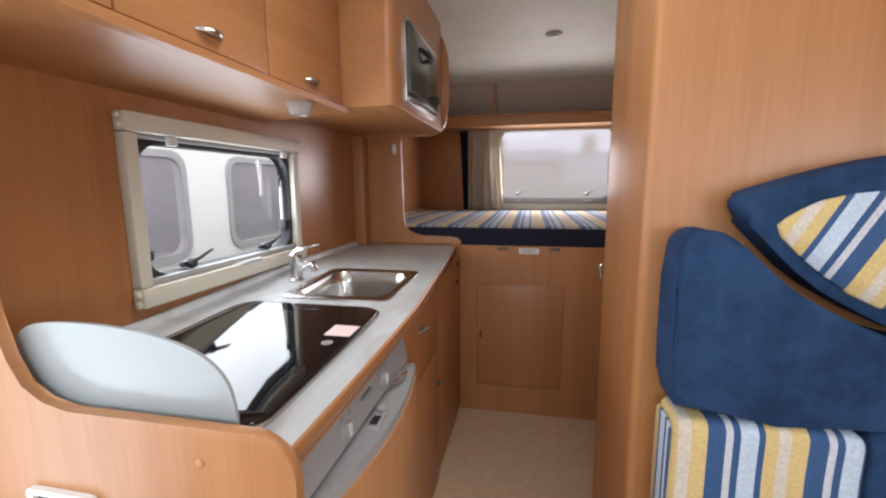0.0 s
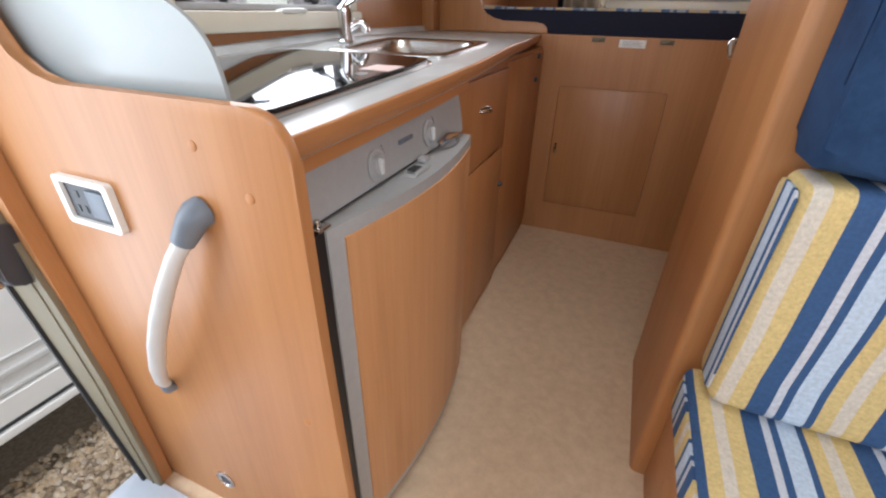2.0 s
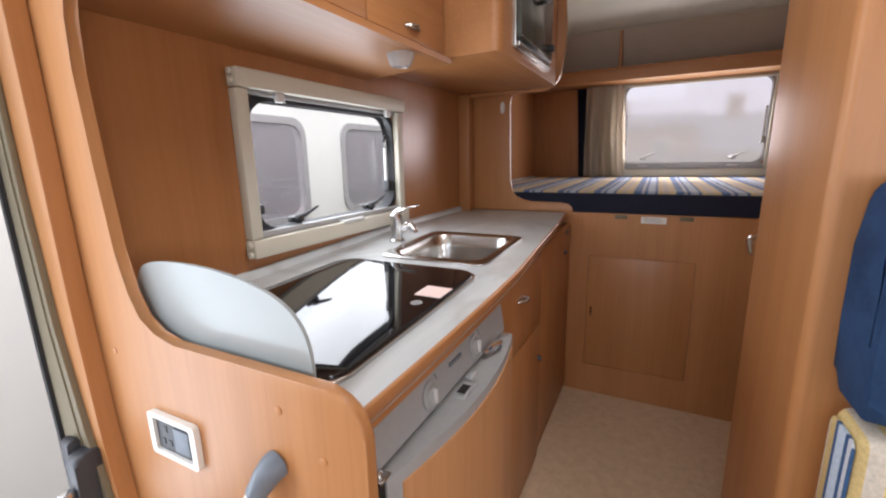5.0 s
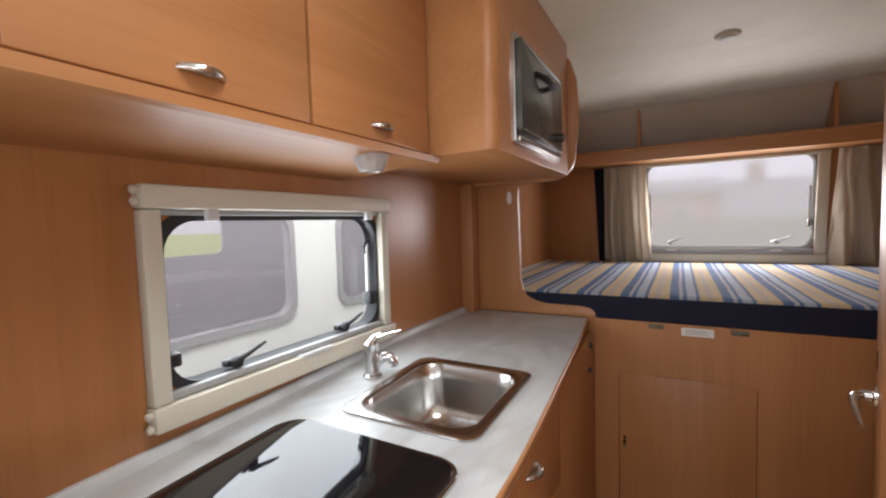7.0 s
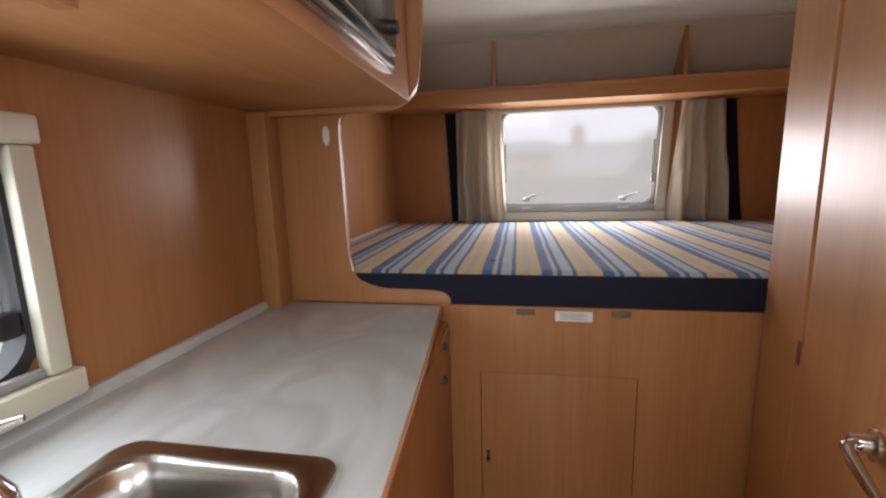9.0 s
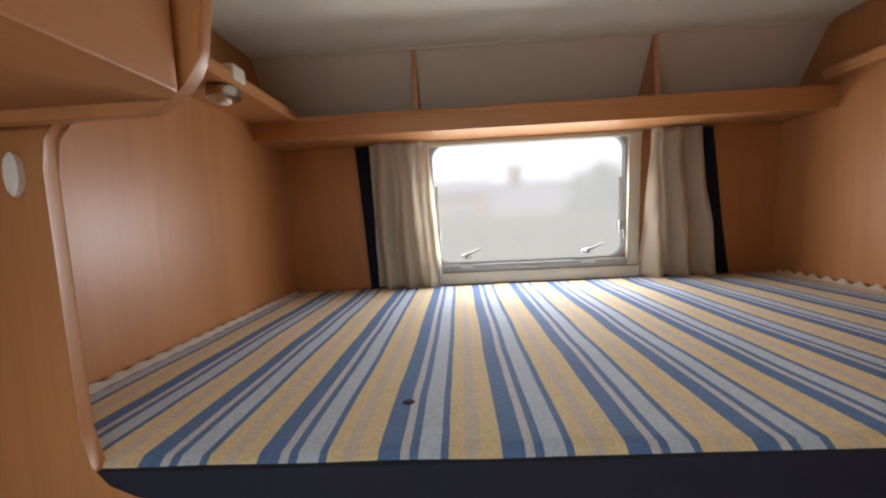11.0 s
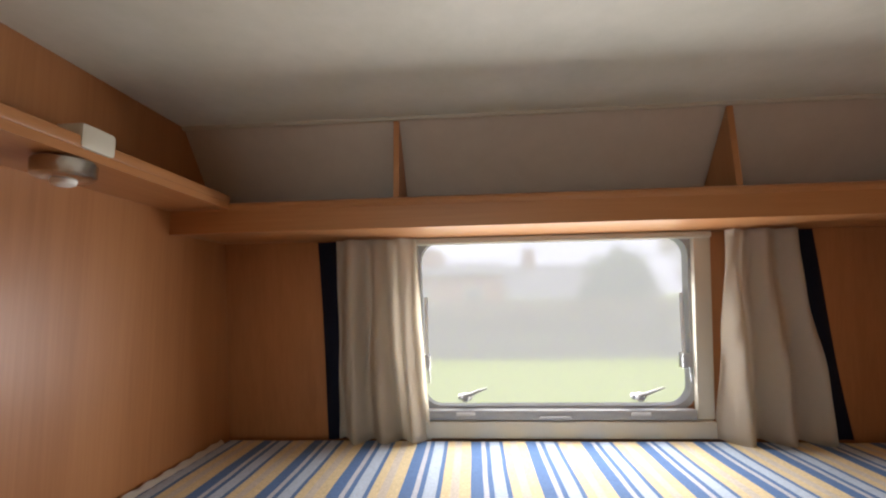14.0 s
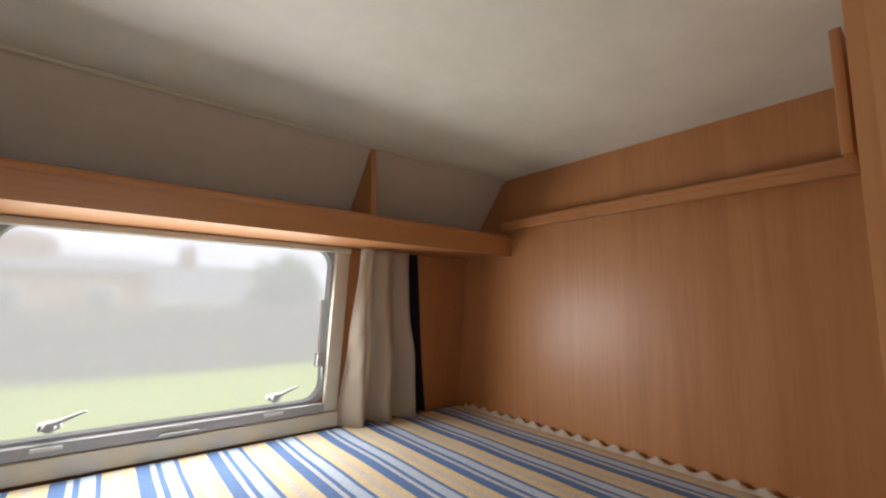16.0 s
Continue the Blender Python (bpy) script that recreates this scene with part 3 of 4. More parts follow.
part("catch_button", box(0.600, 0.616, 0.336, 0.362, 0.7455, 0.754, 0.003), grey_plastic, la)
part("catch_slot", box(0.602, 0.618, 0.292, 0.320, 0.7448, 0.7462), black_plastic, la, "dark slot")
part("latch", tube([(0.594, 0.45, 0.75), (0.606, 0.47, 0.762), (0.614, 0.495, 0.761), (0.608, 0.52, 0.741)], [0.006, 0.008, 0.007, 0.004], 8), chrome, fr, "metal latch hook")

# hob with a black glass lid
HX0, HX1, HY1 = 0.125, 0.540, 0.575
hob = thing("hob", (0.36, 0.28, 0.90), "hob under a closed black glass lid", "hob")
part("rim", settle(prism(rounded(HX0, HX1, 0.030, HY1, 0.05), "z", 0.9005, 0.907, 0.002)), steel, hob, "steel rim")
part("glass_lid", settle(prism(rounded(HX0 + 0.007, HX1 - 0.007, 0.036, HY1 - 0.007, 0.047), "z", 0.9055, 0.912, 0.002)), hob_glass, hob, "glossy black glass lid")
part("sticker", settle(box(0.470, 0.530, 0.372, 0.432, 0.9123, 0.9128)), pink_label, hob, "pink warning sticker")
part("symbol", settle(lathe([(0.012, 0.0), (0.012, 0.0005), (0.009, 0.0005), (0.009, 0.0)], (0.497, 0.335, 0.9122), None, 18)), print_mat, hob, "grey printed symbol")

# sink
sink = thing("sink", (0.355, 0.82, 0.90), "square stainless steel sink with a rounded bowl", "sink")
rim_o, rim_i = rounded(0.188, 0.522, 0.638, 1.002, 0.035), rounded(0.215, 0.497, 0.667, 0.973, 0.055)
rim_b = bmesh.new()
levels = [(rim_o, 0.9005), (rim_o, 0.905), (rounded(0.193, 0.517, 0.643, 0.997, 0.035), 0.9068), (rounded(0.205, 0.507, 0.657, 0.983, 0.05), 0.9055), (rim_i, 0.9055), (rounded(0.220, 0.492, 0.672, 0.968, 0.055), 0.900), (rounded(0.224, 0.488, 0.676, 0.964, 0.058), 0.86), (rounded(0.230, 0.482, 0.682, 0.958, 0.06), 0.80), (rounded(0.238, 0.474, 0.690, 0.950, 0.06), 0.772), (rounded(0.252, 0.460, 0.704, 0.936, 0.055), 0.758), (rounded(0.28, 0.432, 0.732, 0.908, 0.05), 0.752), (rounded(0.325, 0.387, 0.777, 0.863, 0.03), 0.749)]
rings = [[rim_b.verts.new((a, b, z)) for a, b in loop] for loop, z in levels]
for a, b in zip(rings, rings[1:]):
    for j in range(len(a)):
        rim_b.faces.new((a[j], a[(j + 1) % len(a)], b[(j + 1) % len(a)], b[j]))
rim_b.faces.new(rings[-1])
part("bowl", settle(rim_b), steel, sink, smooth=70)
part("drain", lathe([(0.026, 0), (0.026, 0.003), (0.018, 0.003), (0.010, 0.006)], (0.356, 0.82, 0.7438)), chrome, sink, "round plug hole")

tap = thing("tap", (0.14, 0.828, 0.90), "chrome lever mixer tap", "tap")
part("base", lathe([(0.025, 0), (0.025, 0.005), (0.0195, 0.010), (0.0185, 0.05), (0.020, 0.075), (0.0195, 0.088), (0.012, 0.096)], (0.138, 0.826, 0.895)), chrome, tap)
part("spout", tube([(0.142, 0.828, 0.918), (0.156, 0.836, 0.938), (0.168, 0.843, 0.947), (0.180, 0.849, 0.946), (0.188, 0.853, 0.934), (0.190, 0.854, 0.922)], [0.011, 0.0125, 0.013, 0.0135, 0.013, 0.012], 14), chrome, tap)
part("lever", tube([(0.136, 0.824, 0.984), (0.146, 0.834, 0.998), (0.160, 0.848, 1.005), (0.180, 0.866, 1.009), (0.196, 0.880, 1.012)], [0.017, 0.015, 0.010, 0.007, 0.005], 12, flat=0.7), chrome, tap)

# white screen beside the hob
scr = [(0.160, 0.862), (0.150, 0.93), (0.146, 0.975), (0.165, 1.006), (0.215, 1.016), (0.28, 1.018), (0.35, 1.015), (0.42, 1.004), (0.475, 0.986), (0.508, 0.957), (0.520, 0.92), (0.522, 0.862)]
ssn = thing("splash_screen", (0.33, 0.03, 0.90), "white frosted glass splash screen with a rounded top", "splash screen")
part("sheet", prism(eased(scr), "y", 0.028, 0.034, 0.001), splash, ssn)
for kx_ in (0.255, 0.455):
    part("clip", box(kx_ - 0.012, kx_ + 0.012, 0.0265, 0.0365, 0.862, 0.876, 0.002), light_grey, ssn, "pale grey glass clip")

# bed front
bf = thing("bed_base", (0.95, 1.72, 0.0), "beech-fronted bed base with a storage hatch", "bed base")
part("front_board", wall_hole("y", 1.70, 1.718, (0.51, 1.375, 0.0, 0.903), (0.638, 1.077, 0.149, 0.701, 0.002)), wood_v, bf)
hd = part("hatch_door", box(0.6395, 1.0755, 1.7015, 1.718, 0.1505, 0.6995, 0.0015), wood_v, bf)
part("knob", tube([(0.660, 1.70, 0.408), (0.660, 1.688, 0.427), (0.660, 1.70, 0.446)], 0.007, 8), satin, hd, "oval metal pull")
part("deck", box(0.0, XR, 1.722, 3.10, 0.87, 0.903), wood_x, bf)
solo("notice_label", box(0.850, 0.950, 1.6975, 1.6995, 0.864, 0.893), label_mat, "white printed notice on the bed front", "label")
for k_ in range(4):
    solo("printed_line", box(0.862, 0.938 - 0.012 * (k_ % 2), 1.6970, 1.6974, 0.8705 + 0.005 * k_, 0.8725 + 0.005 * k_), print_mat, "grey line of print on the notice", "print", "notice lines")
for cx in (0.768, 1.025):
    cl = thing("catch_plate", (cx, 1.69, 0.885), "small metal bed catch", "catch", "bed catches")
    part("plate", box(cx - 0.026, cx + 0.026, 1.6965, 1.6995, 0.880, 0.898, 0.001), alu, cl)
    part("hook", tube([(cx - 0.018, 1.694, 0.888), (cx - 0.006, 1.689, 0.884), (cx + 0.006, 1.689, 0.892), (cx + 0.018, 1.694, 0.888)], 0.003, 6), alu, cl)

mt = thing("mattress", (1.07, 2.4, 0.905), "navy-sided mattress with a blue, yellow and white striped top", "mattress")
part("side", prism(rounded(0.004, XR - 0.004, 1.702, 3.085, 0.02), "z", 0.905, 0.992, 0.006), navy_dark, mt, "navy blue mattress side")
mrows = []
for i in range(61):
    yy = 1.703 + 1.385 * i / 60
    row = []
    for j in range(91):
        xx = 0.003 + 2.144 * j / 90
        e = min(xx - 0.003, 2.147 - xx, yy - 1.703, 3.088 - yy)
        zz = 0.9865 + 0.0145 * max(0.0, min(1, e / 0.02)) ** 0.5 + 0.0022 * noise.noise((xx * 7, yy * 5, 1))
        row.append((xx, yy, zz))
    mrows.append(row)
part("top_cover", strip_mesh(mrows), stripe_bed, mt, "striped ticking cover", 80)

part("worn_spot", lathe([(0.011, 0), (0.009, 0.0012), (0.004, 0.0016)], (0.668, 1.870, 1.0015), None, 12), navy_dark, mt, "small dark worn spot")

# partition between kitchen and bed
pp = [(0.0, 0.903), (0.556, 0.903)] + [(0.552, 0.925), (0.535, 0.940), (0.50, 0.946), (0.36, 0.948), (0.315, 0.955), (0.278, 0.972), (0.255, 1.0), (0.247, 1.05), (0.240, 1.40), (0.243, 1.44), (0.262, 1.462), (0.30, 1.472), (0.30, 1.52), (0.0, 1.52)]
partition = thing("partition", (0.2, 1.71, 0.9), "curved beech partition between kitchen and bed", "partition")
part("board", prism(pp, "y", 1.700, 1.722, 0.003), wood_v, partition)
part("pilaster", box(0.0, 0.058, 1.630, 1.700, 0.9, 1.462, 0.004), wood_v, partition)

# ---- overhead cupboards ----
oh = thing("overhead_cupboard", (0.15, 0.45, 1.46), "beech overhead kitchen cupboard with flap doors", "cupboard")
part("body", box(0.0, 0.275, 0.0185, 0.897, 1.462, CEIL - 0.003), wood_y, oh)
part("underside", prism([(0.0, 1.4615), (0.0, 1.424), (0.02, 1.424), (0.274, 1.449), (0.274, 1.4615)], "y", 0.0185, 0.8985), wood_y, oh)
part("bottom_rail", prism([(0.275, 1.448), (0.300, 1.448), (0.302, 1.464), (0.275, 1.464)], "y", 0.018, 0.93, 0.003), wood_y, oh)
for d0, d1 in ((0.022, 0.118), (0.122, 0.498), (0.504, 0.885)):
    dd = part("door", box(0.276, 0.297, d0, d1, 1.468, CEIL - 0.012, 0.003), wood_y, oh)
    if d1 - d0 > 0.2:
        bow_handle(0.297, (d0 + d1) / 2 + 0.002, 1.496, 0.066, 0.022, 0.011, satin, dd)
ov = thing("oven_cupboard", (0.25, 1.3, 1.46), "beech cupboard with rounded corners housing an oven", "cupboard")
prof = [(0.0, 1.449), (0.395, 1.449)] + arc(0.395, 1.545, 0.096, -90, -15, 8) + [(0.500, 1.62), (0.505, 1.72), (0.497, 1.83), (0.475, 1.90), (0.44, CEIL - 0.003), (0.0, CEIL - 0.003)]
part("cheek", prism(prof, "y", 1.655, 1.676, 0.004), wood_v, ov)
part("body", prism(rounded(0.0, 0.470, 0.90, 1.6545, 0.03), "z", 1.463, CEIL - 0.003, 0.004), wood_y, ov)
oven = thing("oven", (0.47, 1.22, 1.49), "built-in oven with a dark glass door", "oven")
part("frame", prism(rounded(1.012, 1.462, 1.492, 1.772, 0.008), "x", 0.466, 0.480, 0.002), steel, oven, "steel frame")
part("glass_door", prism(rounded(1.026, 1.450, 1.524, 1.760, 0.006), "x", 0.481, 0.492, 0.002), oven_glass, oven, "dark glass door")
part("door_gap", box(0.4805, 0.484, 1.024, 1.452, 1.514, 1.5235), black_plastic, oven)
part("door_trim", box(0.4925, 0.494, 1.035, 1.441, 1.529, 1.532), steel, oven, "thin bright trim line")
part("door_trim", box(0.4925, 0.494, 1.035, 1.441, 1.750, 1.7525), steel, oven)
part("vent_strip", box(0.481, 0.488, 1.026, 1.450, 1.499, 1.513, 0.002), steel, oven)
part("handle", tube([(0.493, 1.15, 1.70), (0.515, 1.18, 1.690), (0.518, 1.225, 1.684), (0.515, 1.27, 1.690), (0.493, 1.30, 1.70)], 0.009, 8), black_plastic, oven, "black curved handle")
part("knob", lathe([(0.015, 0), (0.013, 0.018)], (0.492, 1.40, 1.565), pose(0, 0, 0, 0, 90), 14), black_plastic, oven, "black control knob")

kl = thing("under_cupboard_spotlight", (0.241, 0.724, 1.41), "clear glass spotlight under the overhead cupboard", "lamp")
part("mount", lathe([(0.040, 0), (0.040, 0.008), (0.030, 0.0105)], (0.241, 0.724, 1.450)), light_grey, kl)
part("shade", lathe([(0.016, 0.007), (0.021, 0.0), (0.027, 0.001), (0.036, 0.020), (0.041, 0.037)], (0.241, 0.724, 1.412), None, 11), frost, kl, "faceted clear glass shade", 5)
part("bulb", lathe([(0.006, 0.0), (0.014, 0.004), (0.015, 0.012)], (0.241, 0.724, 1.436), None, 16), label_mat, kl, "white bulb")

# ---- rear shelves ----
rs = thing("rear_shelf", (1.07, 2.9, 1.64), "beech shelf over the rear window with a raised lip", "shelf")
part("board", box(0.0, XR, 2.795, 3.04, 1.640, 1.656), wood_x, rs)
part("lip", prism([(2.778, 1.636), (2.796, 1.636), (2.796, 1.708), (2.791, 1.718), (2.779, 1.719), (2.770, 1.714), (2.768, 1.707), (2.771, 1.701), (2.778, 1.697)], "x", 0.0, XR, 0.0), wood_x, rs)
for dx in (0.625, 1.525):
    part("divider", prism([(2.815, CEIL - 0.006), (2.800, 1.657), (3.03, 1.657)], "x", dx - 0.008, dx + 0.008), wood_v, rs, "triangular divider")
ss = thing("side_shelf", (0.086, 2.25, 1.70), "narrow beech wall shelf beside the bed", "shelf")
part("board", box(0.0, 0.172, 1.735, 2.776, 1.700, 1.716), wood_y, ss)
part("lip", box(0.160, 0.172, 1.735, 2.776, 1.7165, 1.738, 0.003), wood_y, ss)
ledge = thing("wall_ledge", (2.12, 2.25, 1.73), "narrow beech ledge with a rounded lip along the wall", "ledge")
part("board", box(2.106, XR, 1.735, 2.776, 1.738, 1.752), wood_y, ledge)
part("lip", prism([(2.094, 1.733), (2.1055, 1.733), (2.1055, 1.768), (2.102, 1.773), (2.094, 1.773), (2.088, 1.768), (2.088, 1.760), (2.094, 1.754)], "y", 1.735, 2.776), wood_y, ledge)

sp = thing("reading_spotlight", (0.15, 2.32, 1.64), "silver reading spotlight clipped under the wall shelf", "lamp")
part("clip", box(0.120, 0.176, 2.330, 2.400, 1.716, 1.762, 0.008), cream, sp, "cream clip behind the shelf edge")
part("arm", box(0.128, 0.150, 2.325, 2.350, 1.686, 1.7005, 0.002), light_grey, sp)
part("body", lathe([(0.024, 0), (0.040, 0.003), (0.044, 0.006), (0.045, 0.028), (0.043, 0.032), (0.020, 0.034)], (0.140, 2.338, 1.662), None, 32), satin, sp, "silver drum shade")
part("lens", lathe([(0.011, 0), (0.017, 0.003), (0.019, 0.012)], (0.140, 2.338, 1.652), None, 20), label_mat, sp, "white lens")
cvnt = thing("ceiling_vent", (0.995, 1.88, 1.93), "round cream ceiling vent", "vent")
part("rim", lathe([(0.030, 0), (0.040, 0.006), (0.042, 0.012)], (0.995, 1.88, 1.942), None, 28), cream, cvnt)
part("disc", lathe([(0.020, 0), (0.026, 0.003), (0.027, 0.008)], (0.995, 1.88, 1.936), None, 28), light_grey, cvnt)
sw = [(0.207 + 0.010 * math.cos(radians(a)), 1.395 + 0.028 * math.sin(radians(a))) for a in range(0, 360, 15)]
solo("light_switch", prism(sw, "y", 1.690, 1.6995, 0.002), label_mat, "white oval light switch", "switch")
for nm, wx in (("left", 0.006), ("right", XR - 0.030)):
    rows = []
    for i in range(141):
        yy = 1.76 + 1.27 * i / 140
        w = (0.3 if nm == "left" else 1.0) * math.sin(i * 0.9)
        rows.append([(wx, yy, 0.997), (wx + 0.004, yy, 1.006 + 0.004 * w), (wx + 0.012, yy, 1.014 + 0.007 * w), (wx + 0.020 + 0.006 * w, yy, 1.008 + 0.003 * w), (wx + 0.024 + 0.004 * w, yy, 0.998)])
    solo("mattress_edging", strip_mesh(rows), curtain_mat, "ruffled cream edging along the mattress", "edging", "mattress edgings", smooth=80)

# ---- small fittings on the end panel ----
gh = thing("grab_handle", (0.36, -0.03, 0.36), "white curved grab handle with grey end caps", "grab handle")
gp = [(0.454, -0.020, 0.735), (0.440, -0.033, 0.708), (0.414, -0.042, 0.660), (0.382, -0.046, 0.603), (0.346, -0.045, 0.540), (0.305, -0.037, 0.468), (0.272, -0.024, 0.410), (0.258, -0.013, 0.384)]
part("bar", tube(gp, [0.0135, 0.0135, 0.014, 0.014, 0.0135, 0.0125, 0.011, 0.009], 16, flat=0.85), light_grey, gh, "off-white bar", 80)
part("cap", tube([(0.470, 0.0, 0.764), (0.469, -0.008, 0.763), (0.464, -0.014, 0.754), (0.456, -0.019, 0.739), (0.450, -0.024, 0.727)], [0.020, 0.020, 0.0185, 0.0165, 0.0148], 16), dark_grey, gh, "blue-grey end cap", 80)
part("cap", tube([(0.248, 0.0, 0.366), (0.249, -0.007, 0.367), (0.253, -0.011, 0.375), (0.258, -0.014, 0.385)], [0.014, 0.013, 0.011, 0.0095], 16), dark_grey, gh, "blue-grey end cap", 80)
so = thing("power_socket", (0.244, -0.01, 0.70), "white-framed mains socket with a grey switch", "socket")
part("bezel", prism(rounded(0.184, 0.304, 0.696, 0.772, 0.008), "y", -0.010, -0.0005, 0.003, hole=rounded(0.197, 0.291, 0.705, 0.763, 0.004)), label_mat, so, "white bezel")
part("plate", box(0.198, 0.290, -0.005, -0.0005, 0.706, 0.762), charcoal, so, "dark grey insert")
part("switch", box(0.246, 0.284, -0.0085, -0.005, 0.713, 0.755, 0.0015), dark_grey, so)
for hx, hz in ((0.222, 0.745), (0.214, 0.722), (0.231, 0.722)):
    part("pin_hole", box(hx - 0.003, hx + 0.003, -0.0062, -0.005, hz - 0.005, hz + 0.005), black_plastic, so)
va = thing("round_air_vent", (0.30, -0.004, 0.075), "small round metal air vent", "vent")
part("ring", lathe([(0.024, 0), (0.024, 0.003), (0.018, 0.004), (0.015, 0.001)], (0.300, 0.0, 0.100), pose(0, 0, 0, 90), 22), satin, va)
part("core", lathe([(0.014, 0), (0.013, 0.002)], (0.300, 0.0, 0.100), pose(0, 0, 0, 90), 18), charcoal, va)

# ---- windows ----
kw = thing("window_1", (0.0, 0.72, 0.93), "kitchen window in a cream blind frame", "window", kind="structure")
part("frame_top", box(0.0005, 0.038, 0.352, 1.072, 1.333, 1.377, 0.006), cream, kw, "cream roller blind case")
part("frame_side", box(0.0005, 0.028, 0.354, 0.388, 0.975, 1.332, 0.004), cream, kw)
part("frame_side", box(0.0005, 0.026, 1.034, 1.068, 0.975, 1.332, 0.004), cream, kw)
part("sill", box(0.0005, 0.036, 0.352, 1.080, 0.928, 0.974, 0.005), cream, kw, "cream lower blind rail")
part("seal", prism(rounded(0.384, 1.040, 0.975, 1.330, 0.065), "x", -0.038, 0.004, 0.0, hole=rounded(0.399, 1.026, 0.990, 1.312, 0.065)), rubber, kw, "black rubber seal")
kp = part("pane", prism(rounded(0.38, 1.045, 0.97, 1.335, 0.06), "x", -0.048, -0.044), pane_mat, kw)
kp.visible_shadow = False

part("blind_rail", box(0.002, 0.018, 0.380, 1.032, 0.9755, 0.990, 0.002), grey_plastic, kw, "grey blind pull rail")
part("pull", tube([(0.018, 0.690, 0.972), (0.034, 0.694, 0.974), (0.038, 0.705, 0.976), (0.038, 0.775, 0.976), (0.034, 0.786, 0.974), (0.018, 0.790, 0.972)], 0.006, 8), light_grey, kw, "pale grey blind pull")
part("fly_screen_rail", box(0.002, 0.016, 0.380, 1.032, 1.322, 1.3325, 0.002), grey_plastic, kw)
for by in (0.485, 0.974):
    part("bracket", box(0.016, 0.030, by - 0.013, by + 0.013, 1.310, 1.3328, 0.003), light_grey, kw, "grey clip")
for ey, ez in ((0.345, 1.346), (0.345, 0.938), (0.345, 0.962), (0.345, 1.366)):
    part("end_nub", lathe([(0.008, 0), (0.008, 0.006), (0.005, 0.009)], (0.022, ey + 0.006, ez), pose(0, 0, 0, 90), 12), cream, kw)


def catch(x, y, z, turn, material, parent, s=1.0):
    """A window catch: a rounded body and a long thin lever."""
    m = Matrix.Translation((x, y, z)) @ pose(0, 0, 0, 0, 0, turn) @ Matrix.Scale(s, 4)
    own = box(-0.024, 0.024, -0.012, 0.012, -0.010, 0.008, 0.005)
    lathe([(0.015, 0), (0.015, 0.010), (0.010, 0.018)], (0, -0.010, 0.0), pose(0, 0, 0, 90), 14, own)
    own = tube([(-0.006, -0.022, 0.006), (0.020, -0.028, 0.014), (0.050, -0.030, 0.026), (0.072, -0.030, 0.033)], [0.008, 0.006, 0.005, 0.0035], 8, own)
    bmesh.ops.transform(own, matrix=m, verts=own.verts)
    return part("catch", own, material, parent, "window catch with a thin lever")


for cy_ in (0.535, 0.875):
    catch(-0.012, cy_, 1.004, 90, black_plastic, kw, 0.9)
part("stay", tube([(-0.02, 1.012, 1.235), (-0.02, 1.010, 1.07)], 0.006, 8), light_grey, kw, "grey window stay")
part("stay_knob", box(-0.03, 0.004, 0.992, 1.024, 1.045, 1.085, 0.006), black_plastic, kw)
part("stay_knob", tube([(-0.012, 1.014, 1.245), (-0.012, 0.996, 1.243), (-0.012, 0.992, 1.232), (-0.012, 0.992, 1.205)], 0.006, 8), black_plastic, kw)
part("stay_knob", box(-0.03, 0.004, 0.392, 0.422, 1.030, 1.058, 0.006), black_plastic, kw)

rw = thing("window_2", (1.08, 3.05, 1.05), "rear window in a cream blind frame", "window", kind="structure")


def lean(bm):
    for v in bm.verts:
        v.co.y += rear_y(v.co.z)
    return bm


part("frame_side", lean(box(0.600, 0.652, -0.022, -0.0005, 1.06, 1.636, 0.004)), cream, rw)
part("frame_side", lean(box(1.508, 1.560, -0.022, -0.0005, 1.06, 1.636, 0.004)), cream, rw)
part("sill", lean(box(0.60, 1.56, -0.035, -0.0005, 1.004, 1.058, 0.006)), cream, rw, "cream lower blind rail")
part("rail", lean(box(0.655, 1.505, -0.028, -0.0005, 1.060, 1.092, 0.004)), grey_plastic, rw, "grey blind pull bar")
part("frame_top", lean(box(0.60, 1.56, -0.03, -0.0005, 1.618, 1.638, 0.004)), cream, rw)
part("seal", lean(prism(rounded(0.645, 1.515, 1.085, 1.645, 0.06), "y", -0.003, 0.036, 0.0, hole=rounded(0.660, 1.500, 1.100, 1.628, 0.06))), grey_plastic, rw, "grey rubber seal")
rp = part("pane", lean(prism(rounded(0.64, 1.52, 1.08, 1.65, 0.06), "y", 0.038, 0.042)), pane_fog, rw)
rp.visible_shadow = False


for cx_ in (0.795, 1.335):
    catch(cx_, rear_y(1.135) - 0.012, 1.132, 0, grey_plastic, rw, 0.95)
    part("clip", lean(box(cx_ - 0.030, cx_ + 0.030, -0.034, -0.0285, 1.076, 1.086, 0.002)), light_grey, rw)
part("pull", lean(prism([(1.02, 1.064), (1.13, 1.064), (1.12, 1.074), (1.03, 1.074)], "y", -0.040, -0.0285, 0.002)), grey_plastic, rw)
for sx_ in (0.672, 1.488):
    part("stay", tube([(sx_, rear_y(1.45) + 0.02, 1.45), (sx_, rear_y(1.24) + 0.01, 1.26)], 0.006, 8), light_grey, rw, "grey window stay")
    part("stay_knob", lean(box(sx_ - 0.012, sx_ + 0.012, -0.006, 0.026, 1.215, 1.262, 0.005)), grey_plastic, rw)
    part("stay_lever", tube([(sx_ + 0.006, rear_y(1.22) - 0.01, 1.222), (sx_ + 0.010, rear_y(1.18) - 0.012, 1.175)], 0.0035, 6), grey_plastic, rw)


